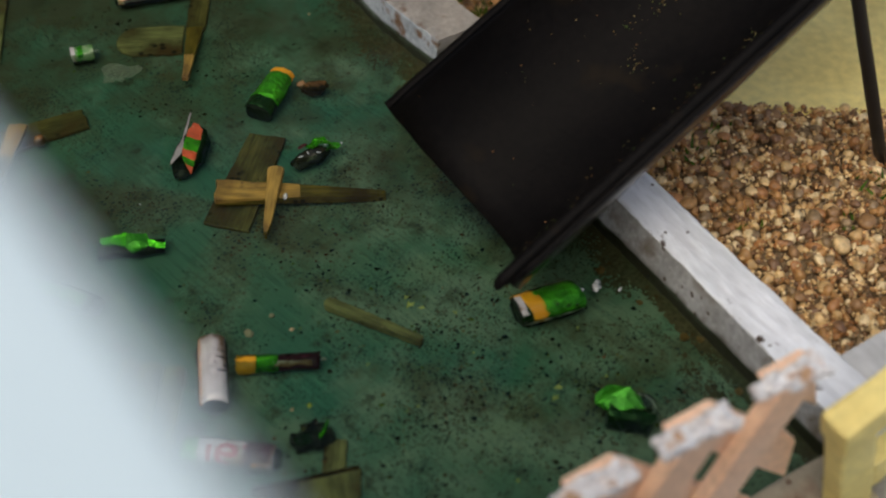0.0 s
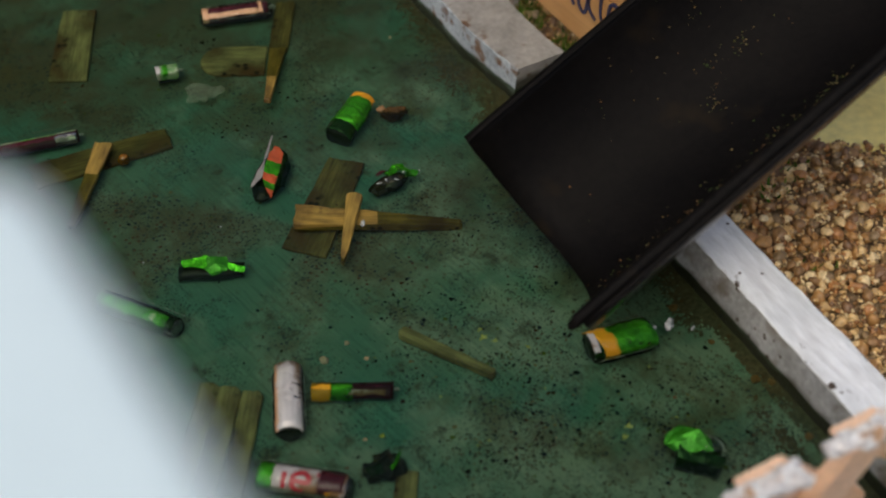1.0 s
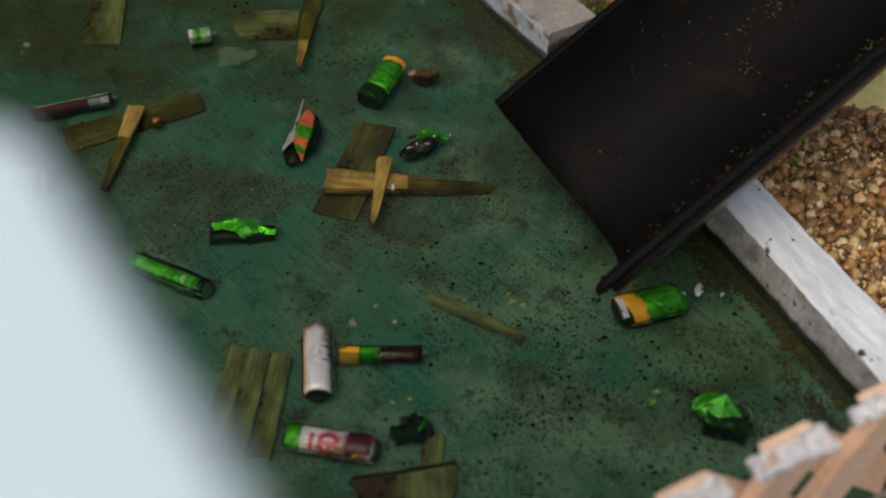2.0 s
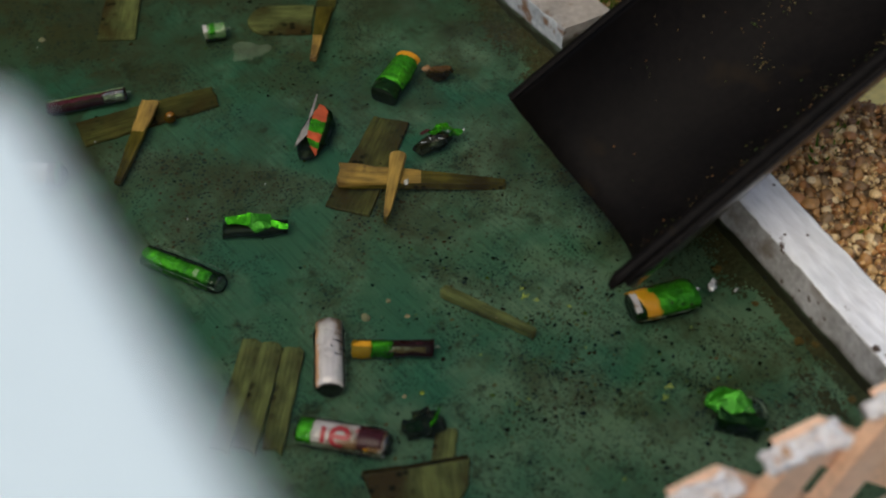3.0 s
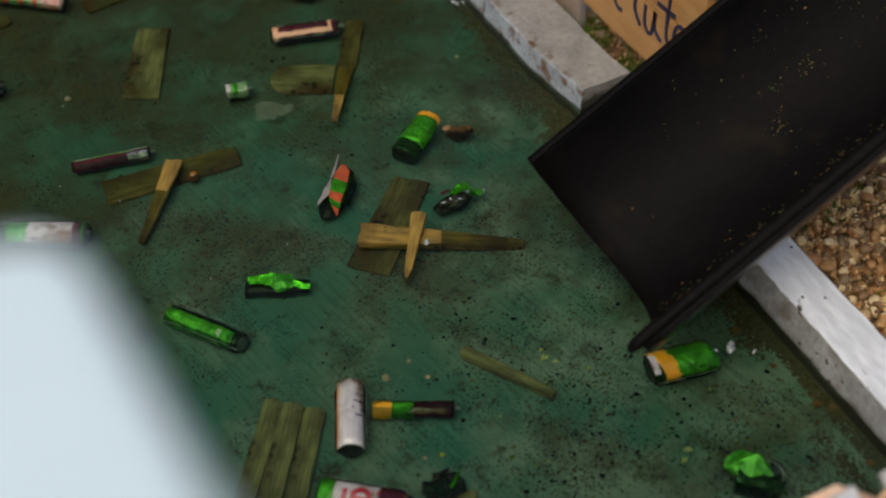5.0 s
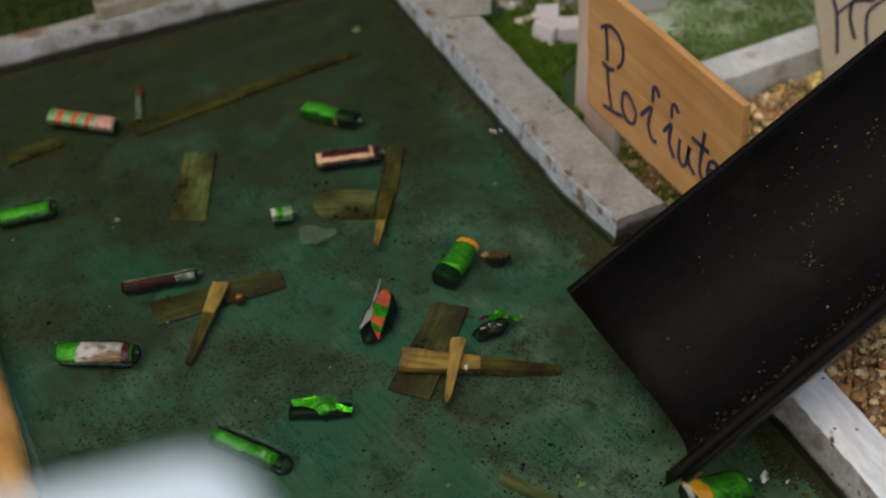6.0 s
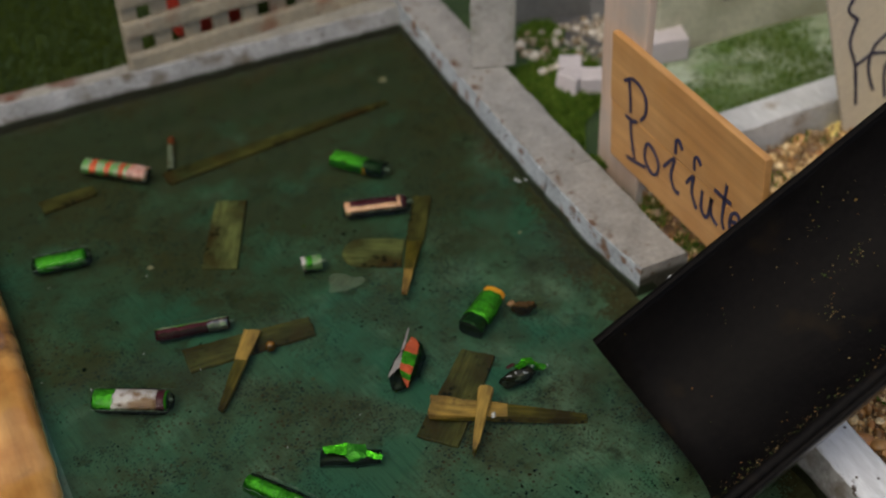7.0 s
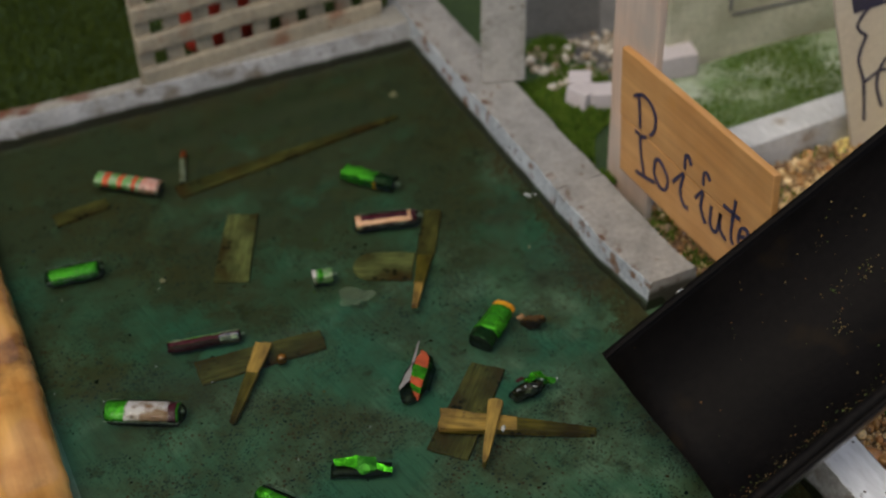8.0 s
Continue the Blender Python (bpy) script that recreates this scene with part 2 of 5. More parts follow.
ORANGE = material("orange_print", (0.56, 0.28, 0.012), 0.35, (0.48, 0.22, 0.012), 200, 700, 0.1, spec=0.2, bump=0.2)
CORAL = material("coral_print", (0.46, 0.085, 0.028), 0.3, (0.34, 0.07, 0.028), 200, 700, 0.2, spec=0.2, bump=0.2, specks=(0.5, 0.4, 0.3), speck_scale=700, speck_size=0.25)
MAROON = material("maroon_print", (0.055, 0.010, 0.014), 0.3, (0.030, 0.006, 0.008), 200, 700, 0.15, spec=0.2, bump=0.2)
PAPER = material("white_print", (0.42, 0.40, 0.375), 0.35, (0.34, 0.325, 0.30), 200, 800, 0.12, spec=0.2, bump=0.2, stain=(0.15, 0.09, 0.04), stain_scale=260, stain_edge=0.515, stain_soft=0.06, specks=(0.06, 0.035, 0.015), speck_scale=700, speck_size=0.35)
PEARL = material("pearly_white_paper", (0.54, 0.515, 0.48), 0.28, (0.36, 0.335, 0.30), 160, 900, 0.16, metallic=0.12, streak=(0.08, 1, 1), bump=0.35, stain=(0.16, 0.10, 0.05), stain_scale=230, stain_edge=0.60, stain_soft=0.05)
BLUSH = material("faded_coral_print", (0.42, 0.15, 0.10), 0.35, (0.40, 0.24, 0.19), 300, 800, 0.2, spec=0.2, bump=0.2, specks=(0.10, 0.05, 0.03), speck_scale=600, speck_size=0.3)
MOTTLED = material("mottled_green_print", (0.050, 0.22, 0.022), 0.35, (0.19, 0.25, 0.14), 420, 900, 0.2, bump=0.3)
SILVER = material("silver_foil", (0.46, 0.46, 0.44), 0.22, (0.16, 0.16, 0.15), 300, 900, 0.2, metallic=0.9, bump=0.4)
RED = material("red_print", (0.28, 0.006, 0.012), 0.4, None, 200, 700, 0.1, bump=0.1)
REDPAINT = material("red_paint", (0.42, 0.035, 0.015), 0.45, (0.35, 0.03, 0.015), 60, 700, 0.1, bump=0.1)
FOAM = material("white_foam", (0.54, 0.49, 0.485), 0.75, (0.46, 0.42, 0.415), 80, 1500, 0.08, bump=0.5)
GREY = material("grey_board", (0.16, 0.16, 0.15), 0.6, (0.12, 0.12, 0.11), 50, 600, 0.15, bump=0.2)
HOUSE = material("pale_house_wall", (0.56, 0.54, 0.40), 0.6, (0.44, 0.45, 0.32), 40, 600, 0.16, bump=0.2, stain=(0.26, 0.24, 0.15), stain_scale=30, stain_edge=0.56, stain_soft=0.1)
CARD = material("printed_card", (0.56, 0.50, 0.40), 0.6, None, 60, 800, 0.06, bump=0.1)
# the pale streaks put hazy white reflections into the green
POND = material("glazed_green", (0.12, 0.20, 0.07), 0.2, (0.24, 0.29, 0.18), 60, 600, 0.25, bump=0.4, stain=(0.55, 0.60, 0.50), stain_scale=55, stain_edge=0.56, stain_soft=0.1)
SHADEWALL = material("dark_shading_wall", (0.10, 0.09, 0.075), 0.9, (0.07, 0.065, 0.055), 3, 80, 0.2, bump=0.3)
PAVING = material("grey_paving", (0.20, 0.19, 0.17), 0.9, (0.15, 0.145, 0.13), 4, 120, 0.25, bump=0.4)


def pool_floor_paint():
    """Brushed teal green paint with olive clouds, brown stains and small dark specks; sky haze (the milky clouds) and a
    dimmer far end are painted in.
    """
    m = bpy.data.materials.new("green_pool_paint")
    m.use_nodes = True
    n, l = m.node_tree.nodes, m.node_tree.links
    bsdf = n["Principled BSDF"]
    coord = n.new("ShaderNodeTexCoord").outputs["Object"]

    def tex(scale, detail, vec=coord, rough=0.55):
        t = n.new("ShaderNodeTexNoise")
        t.inputs["Scale"].default_value, t.inputs["Detail"].default_value, t.inputs["Roughness"].default_value = scale, detail, rough
        l.new(vec, t.inputs["Vector"])
        return t.outputs[0]

    def calc(kind, a, b):
        c = n.new("ShaderNodeMath")
        c.operation = kind
        for sock, v in zip(c.inputs, (a, b)):
            if isinstance(v, (int, float)):
                sock.default_value = v
            else:
                l.new(v, sock)
        return c.outputs[0]

    def ramp(src, a, b, top=1.0):
        r = n.new("ShaderNodeMapRange")
        r.inputs[1].default_value, r.inputs[2].default_value, r.inputs[4].default_value = a, b, top
        l.new(src, r.inputs[0])
        return r.outputs[0]

    def mix(fac, a, b, mode="MIX"):
        x = n.new("ShaderNodeMix")
        x.data_type, x.blend_type = "RGBA", mode
        for sock, v in ((x.inputs[0], fac), (x.inputs[6], a), (x.inputs[7], b)):
            if isinstance(v, (int, float)):
                sock.default_value = v
            elif isinstance(v, tuple):
                sock.default_value = (*v, 1.0)
            else:
                l.new(v, sock)
        return x.outputs[2]

    turned, brush = n.new("ShaderNodeMapping"), n.new("ShaderNodeMapping")
    turned.inputs["Rotation"].default_value = (0, 0, radians(-12))
    brush.inputs["Scale"].default_value = (1, 0.055, 1)
    l.new(coord, turned.inputs[0]), l.new(turned.outputs[0], brush.inputs[0])
    strokes = tex(1500, 3.0, brush.outputs[0])
    colour = mix(ramp(tex(26, 4.0), 0.36, 0.62), (0.066, 0.220, 0.176), (0.135, 0.240, 0.175))
    # milky haze of the reflected sky, painted stronger towards the near right
    spread = n.new("ShaderNodeVectorMath")
    spread.operation, spread.inputs[1].default_value = "DOT_PRODUCT", (0.9, -1.0, 0)
    l.new(coord, spread.inputs[0])
    colour = mix(ramp(calc("ADD", tex(60, 5.0), spread.outputs["Value"]), 0.46, 0.66, 0.75), colour, (0.300, 0.375, 0.315))
    colour = mix(ramp(strokes, 0.34, 0.46), mix(1.0, colour, (0.70, 0.75, 0.77), "MULTIPLY"), colour)
    colour = mix(ramp(strokes, 0.58, 0.72, 0.6), colour, mix(1.0, colour, (1.5, 1.4, 1.35), "MULTIPLY"))
    grain = tex(420, 6.0, coord, 0.7)
    colour = mix(ramp(grain, 0.40, 0.30, 0.6), colour, mix(1.0, colour, (0.45, 0.50, 0.50), "MULTIPLY"))
    # olive-brown stain, thickened towards the far end to paint its dimness
    far_dim = n.new("ShaderNodeVectorMath")
    far_dim.operation, far_dim.inputs[1].default_value = "DOT_PRODUCT", (0.30, 2.3, 0)
    l.new(coord, far_dim.inputs[0])
    stain = calc("ADD", tex(48, 8.0, coord, 0.62), far_dim.outputs["Value"])
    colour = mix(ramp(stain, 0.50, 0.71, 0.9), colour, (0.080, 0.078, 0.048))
    rot = tex(34, 9.0, coord, 0.70)
    colour = mix(ramp(rot, 0.495, 0.63, 0.85), colour, (0.098, 0.080, 0.036))
    blotch = tex(150, 6.0, coord, 0.68)
    colour = mix(ramp(blotch, 0.56, 0.66, 0.8), colour, (0.050, 0.052, 0.026))
    for scale, size, ink, lo in ((700, 0.26, (0.012, 0.030, 0.044), 0.49), (1500, 0.36, (0.012, 0.034, 0.038), 0.46), (600, 0.24, (0.085, 0.036, 0.012), 0.50), (1100, 0.30, (0.070, 0.040, 0.014), 0.50)):
        v = n.new("ShaderNodeTexVoronoi")
        v.inputs["Scale"].default_value = scale
        l.new(coord, v.inputs["Vector"])
        dot = calc("MULTIPLY", ramp(v.outputs["Distance"], size, size * 0.6), ramp(tex(scale * 0.05, 4.0), lo, lo + 0.10))
        colour = mix(dot, colour, ink)
    l.new(colour, bsdf.inputs["Base Color"])
    bsdf.inputs["Roughness"].default_value = 0.55
    bump = n.new("ShaderNodeBump")
    bump.inputs["Strength"].default_value, bump.inputs["Distance"].default_value = 0.18, 0.0004
    l.new(strokes, bump.inputs["Height"]), l.new(bump.outputs[0], bsdf.inputs["Normal"])
    return m


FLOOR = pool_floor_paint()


def clear_sheet(name, tint, ior, rough=0.03, wave=0.0):
    """Clear water or film: it lets light through, tinted, and shines by Fresnel."""
    m = bpy.data.materials.new(name)
    m.use_nodes = True
    n, l = m.node_tree.nodes, m.node_tree.links
    n.remove(n["Principled BSDF"])
    clear, gloss, fres, mix = (n.new("ShaderNode" + k) for k in ("BsdfTransparent", "BsdfGlossy", "Fresnel", "MixShader"))
    clear.inputs[0].default_value = (*tint, 1)
    gloss.inputs["Roughness"].default_value = rough
    fres.inputs[0].default_value = ior
    l.new(fres.outputs[0], mix.inputs[0]), l.new(clear.outputs[0], mix.inputs[1]), l.new(gloss.outputs[0], mix.inputs[2])
    l.new(mix.outputs[0], n["Material Output"].inputs[0])
    if wave:
        t, b = n.new("ShaderNodeTexNoise"), n.new("ShaderNodeBump")
        t.inputs["Scale"].default_value = 90
        b.inputs["Strength"].default_value, b.inputs["Distance"].default_value = wave, 0.001
        l.new(n.new("ShaderNodeTexCoord").outputs["Object"], t.inputs["Vector"])
        l.new(t.outputs[0], b.inputs["Height"])
        l.new(b.outputs[0], gloss.inputs["Normal"]), l.new(b.outputs[0], fres.inputs["Normal"])
    return m


WATER = clear_sheet("still_water", (0.40, 0.50, 0.40), 1.25, 0.05, 0.05)
FILM = clear_sheet("clear_film", (0.95, 0.97, 0.96), 1.22, 0.04, 0.5)
# brown mud colour that also carries the shade along the kerbs
MUDSHADE = material("brown_mud_with_shade", (0.118, 0.092, 0.056), 0.7, (0.088, 0.094, 0.062), 90, 1400, 0.4, bump=0.5, specks=(0.10, 0.05, 0.018), speck_scale=420, speck_size=0.22, spec=0.2)
YOUNG = material("yellow_green_leaf", (0.17, 0.23, 0.028), 0.55, (0.11, 0.17, 0.02), 300, 900, 0.25, bump=0.3)
AMBERSTONE = material("orange_brown_chip", (0.26, 0.135, 0.045), 0.6, (0.18, 0.10, 0.04), 400, 900, 0.3, bump=0.4)
# pale colour that stands in for white glints on clear film and foil
FILMGLINT = material("glinting_film_white", (0.62, 0.66, 0.65), 0.08, (0.12, 0.15, 0.14), 900, 900, 0.2, bump=0.3, coat=1.0)


# ---------------------------------------------------------------- mesh helpers (millimetres in, metres out)
def link(name, bm, mat, parent=None, at=None, smooth=False, label="", category="", group="", kind=""):
    bmesh.ops.scale(bm, vec=(MM, MM, MM), verts=bm.verts)
    bmesh.ops.recalc_face_normals(bm, faces=bm.faces)
    me = bpy.data.meshes.new(name)
    for f in bm.faces:
        f.smooth = smooth and len(f.verts) < 6
    bm.to_mesh(me)
    bm.free()
    for k in (mat if isinstance(mat, (list, tuple)) else [mat]):
        me.materials.append(k)
    ob = new(name, me)
    if at is not None:
        ob.matrix_basis = at
    if parent:
        ob.parent = parent
    return tagged(ob, label, category, group, kind)


def part(name, bm, mat, parent, label="", at=None, smooth=False):
    return link(name, bm, mat, parent, at, smooth, label)


def place(x, y, z, rx=0, ry=0, rz=0):
    return pose(x * MM, y * MM, z * MM, rx, ry, rz)


def empty(name, at, label, category, group="", kind=""):
    ob = new(name)
    ob.empty_display_size = 0.005
    ob.matrix_basis = at
    return tagged(ob, label, category, group, kind)


def box(x0, x1, y0, y1, z0, z1, bevel=0.0, cuts=0, rough=0.0, seed=0, segments=2):
    """A bevelled box; cuts and rough break its long edges up like hand-cut wood."""
    bm = bmesh.new()
    bmesh.ops.create_cube(bm, size=1)
    for v in bm.verts:
        v.co = Vector(((x0 + x1) / 2 + v.co.x * (x1 - x0), (y0 + y1) / 2 + v.co.y * (y1 - y0), (z0 + z1) / 2 + v.co.z * (z1 - z0)))
    if cuts:
        size = (x1 - x0, y1 - y0, z1 - z0)
        ax = max(range(3), key=lambda k: size[k])
        es = [e for e in bm.edges if abs((e.verts[0].co - e.verts[1].co)[ax]) > 0.9 * size[ax]]
        bmesh.ops.subdivide_edges(bm, edges=es, cuts=cuts, use_grid_fill=True)
    if bevel:
        bmesh.ops.bevel(bm, geom=[e for e in bm.edges if e.is_manifold and e.calc_face_angle(0) > 0.5], offset=bevel, segments=segments, affect="EDGES", profile=0.6)
    if rough:
        for v in bm.verts:
            p = v.co * 0.11 + Vector((seed * 7.3, seed * 3.1, 0))
            v.co += noise.noise_vector(p) * rough + noise.noise_vector(p * 4.1) * rough * 0.5
    return bm


def outline(points, z0, z1, bevel=0.2):
    """A flat piece with the given outline, from z0 to z1."""
    bm = bmesh.new()
    f = bm.faces.new([bm.verts.new((x, y, z0)) for x, y in points])
    top = bmesh.ops.extrude_face_region(bm, geom=[f])
    for v in top["geom"]:
        if isinstance(v, bmesh.types.BMVert):
            v.co.z = z1
    if bevel:
        bmesh.ops.bevel(bm, geom=[e for e in bm.edges if e.is_manifold and e.calc_face_angle(0) > 0.9], offset=bevel, segments=1, affect="EDGES")
    return bm


def tube(radius, x0, x1, segs=18, rings=6, crumple=0.0, seed=0, squash=1.0, pinch=None):
    """A round roll along x, dented by noise; pinch(u) scales the radius along it."""
    bm = bmesh.new()
    loops = []
    for r in range(rings + 1):
        u = r / rings
        k = pinch(u) if pinch else 1.0
        loop = []
        for s in range(segs):
            a = 2 * math.pi * s / segs
            p = Vector((x0 + (x1 - x0) * u, math.cos(a) * radius * k, math.sin(a) * radius * k * squash))
            if crumple:
                q = p * 0.35 + Vector((seed * 5.7, seed * 2.3, seed * 1.1))
                d = noise.noise(q) + 0.5 * noise.noise(q * 2.7)
                p.y, p.z = p.y * (1 + crumple * d), p.z * (1 + crumple * d)
                p.x += crumple * noise.noise(q + Vector((9, 9, 9))) * radius
            loop.append(bm.verts.new(p))
        loops.append(loop)
    for a, b in zip(loops, loops[1:]):
        for s in range(segs):
            bm.faces.new((a[s], a[(s + 1) % segs], b[(s + 1) % segs], b[s]))
    bm.faces.new(loops[0]), bm.faces.new(loops[-1][::-1])
    return bm


def merge_mesh(name, verts, faces, mat, smooth=True, at=None, label="", category="", kind="stuff", parent=None):
    me = bpy.data.meshes.new(name)
    me.from_pydata([tuple(v) for v in (np.asarray(verts) * MM).tolist()], [], faces)
    me.materials.append(mat)
    me.polygons.foreach_set("use_smooth", [smooth] * len(me.polygons))
    ob = new(name, me)
    if at is not None:
        ob.matrix_basis = at
    if parent:
        ob.parent = parent
    return tagged(ob, label, category, "", kind)


# ---------------------------------------------------------------- setting: ground, pool, kerbs and an added unseen wall
POOL_X0, POOL_X1, POOL_Y0, POOL_Y1 = -76.0, 54.0, -106.0, 146.0
link("ground", box(-9000, 9000, -9000, 9000, -40, -6), PAVING, label="plain grey paving under and round the model", category="ground", kind="structure")
link("pool_floor", box(POOL_X0 - 6, POOL_X1 + 4, POOL_Y0 - 6, POOL_Y1 + 4, -5.9, 0), FLOOR, label="pool bed painted dark green, stained and speckled, with shade and haze painted in", category="pool floor", kind="structure")


def kerb(name, stations, mat, label, seed):
    """A kerb run through stations (outer bottom, outer top, inner top, inner at the waterline, inner foot: each (x, y, z)); it is dense along its length and worn by noise."""
    bm = bmesh.new()
    rows = []
    n = max(int((Vector(stations[-1][0]) - Vector(stations[0][0])).length / 0.8), 8)
    for k in range(n + 1):
        u = k / n * (len(stations) - 1)
        i = min(int(u), len(stations) - 2)
        pts = [Vector(a).lerp(Vector(b), u - i) for a, b in zip(stations[i], stations[i + 1])]
        low, out, top, tide, foot = pts
        across = (top - out).normalized()
        ring = [low, out - Vector((0, 0, 0.5)), out + across * 0.5]
        ring += [out.lerp(top, f) for f in (0.2, 0.4, 0.6, 0.8, 0.92)]
        ring += [top - across * 0.45, top - across * 0.12 - Vector((0, 0, 0.12)), top - Vector((0, 0, 0.5))]
        ring += [top.lerp(tide, f) for f in (0.3, 0.65)] + [tide, foot]
        for j, p in enumerate(ring):
            q = p * 0.13 + Vector((seed * 7.3, seed * 3.1, 0))
            p += noise.noise_vector(q) * 0.30 + noise.noise_vector(q * 4.3) * 0.16
            if 8 <= j <= 11:
                chip = max(noise.noise(p * 0.55 + Vector((seed, 0, 0))) + 0.5 * noise.noise(p * 1.7) - 0.25, 0)
                p -= across * chip + Vector((0, 0, chip * 0.8))
        rows.append([bm.verts.new(p) for p in ring])
    for a, b in zip(rows, rows[1:]):
        for j in range(len(a) - 1):
            bm.faces.new((a[j], a[j + 1], b[j + 1], b[j]))
        bm.faces.new((a[-1], a[0], b[0], b[-1]))
    bm.faces.new(rows[0]), bm.faces.new(rows[-1][::-1])
    # inner faces take the second paint, which carries their light and shade
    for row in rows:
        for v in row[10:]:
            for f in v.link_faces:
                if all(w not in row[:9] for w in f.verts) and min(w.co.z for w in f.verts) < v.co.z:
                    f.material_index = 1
    ob = link(name, bm, mat, smooth=True, label=label, category="kerb", kind="structure")
    for e in ob.data.edges:
        a, b = (v % len(ring) for v in e.vertices)
        if a == b and a in (2, 8, 10):
            e.use_edge_sharp = True
    return ob


def side_station(y, ridge, tide, outer, top):
    return ((outer, y, -5.9), (outer, y, top), (ridge, y, top), (tide, y, 2.9), (tide - 1.2, y, -5.9))


FAR_LABEL = "worn white painted kerb, rusty along its inner edge"
kerb("kerb_right_far", [side_station(13.4, 54.0, 53.6, 66.2, 8.4), side_station(20, 53.0, 52.6, 65.4, 8.4), side_station(32, 51.7, 51.4, 65.0, 8.5), side_station(52.6, 51.7, 51.3, 65.0, 8.5)], [RUSTED, BLUELIT], FAR_LABEL, 1)
kerb("kerb_right_far", [side_station(53.0, 51.7, 51.3, 64.9, 8.4), side_station(70, 51.6, 51.2, 64.6, 8.4), side_station(118, 52.2, 51.6, 64.2, 8.4), side_station(157, 52.8, 52.2, 64.0, 8.4)], [RUSTED, BLUELIT], FAR_LABEL, 8)
kerb("kerb_right_near", [side_station(-130, 54.2, 52.9, 65.4, 9.0), side_station(-88, 55.1, 54.2, 65.4, 9.0), side_station(8, 57.3, 54.6, 65.8, 9.0)], [CHIPPED, GRIMYSHADE], "white painted wooden kerb with a chipped edge", 2)
back = []
for x, outer in ((-95, 153.8), (-62, 151.0), (-30, 148.6), (-24, 148.8), (52.0, 150.6)):
    ridge = 142.6 - 0.0507 * x
    back.append(((x, outer, -5.9), (x, outer, 8.2), (x, ridge, 8.2), (x, ridge - 0.9, 2.9), (x, ridge - 1.8, -5.9)))
kerb("kerb_back", back, [RUSTBACK, GRIMYSHADE], "worn white painted kerb with rusty stains", 3)


def varnished_edge():
    """A rounded, glossy bar with slow ripples along its top."""
    bm = bmesh.new()
    rows = []
    for k in range(161):
        y = -106 + 251 * k / 160
        swell = 0.8 * math.sin(y * 0.21 + 0.8 * math.sin(y * 0.07)) + 0.5 * noise.noise(Vector((y * 0.12, 2, 0)))
        inner = -75.6 + 0.045 * min(y - 60, 0) + 0.35 * noise.noise(Vector((y * 0.2, 5, 0))) + 0.2 * noise.noise(Vector((y * 0.8, 7, 0)))
        ring = [(inner - 0.3, -5.9), (inner, 2.6), (inner - 0.5, 5.2 + swell * 0.5), (inner - 2.0, 6.8 + swell), (inner - 4.5, 7.5 + swell), (inner - 8, 7.4 + swell * 0.8), (inner - 12, 6.6), (inner - 16, 5.0), (inner - 16.5, -5.9)]
        rows.append([bm.verts.new((x, y, z)) for x, z in ring])
    for a, b in zip(rows, rows[1:]):
        for j in range(len(a) - 1):
            bm.faces.new((a[j], a[j + 1], b[j + 1], b[j]))
        bm.faces.new((a[-1], a[0], b[0], b[-1]))
    bm.faces.new(rows[0]), bm.faces.new(rows[-1][::-1])
    link("kerb_left", bm, VARNISH, smooth=True, label="glossy varnished orange wooden edge of the pool", category="kerb", kind="structure")


varnished_edge()
link("kerb_near", box(-92, 54.3, -118, -106.3, -5.9, 4.0, 0.7, 12, 0.4, 5), WORN, label="white painted kerb under the trellis", category="kerb", kind="structure")
link("kerb_side", box(65.2, 120, -104, -94, -5.9, 7.5, 0.6, 10, 0.4, 6), WHITE, label="short white kerb beside the gravel", category="kerb", kind="structure")
link("kerb_cross", box(73, 200, 46.5, 55.5, -5.9, 7.5, 0.7, 16, 0.4, 7), WHITE, label="white painted kerb between gravel and glazed green bed", category="kerb", kind="structure")
link("gravel_bed", box(65.4, 260, -93.5, 46, -5.9, -1.5), SOIL, label="brown sandy soil under the gravel", category="soil", kind="structure")
link("pond_bed", box(88, 260, 55.8, 90, -5.9, 2.0, 0.2), POND, label="glossy green glazed bed with milky reflections painted in", category="glazed bed", kind="structure")
link("lawn_side", box(65.0, 87.8, 55.8, 170, -5.9, 3.0), MOSS, label="mossy green ground beside the kerb", category="lawn", kind="structure")
link("lawn_back", box(-220, 63.5, 148.0, 330, -5.9, 2.0), MOSS, label="dark green lawn behind the pool", category="lawn", kind="structure")
# added unseen wall: blocks sky light and darkens the water's reflections
link("wall_back", box(-1500, 1500, 330, 380, -6.2, 280), SHADEWALL, label="plain dark unseen wall added to dim reflections and the far end", category="wall", kind="structure")

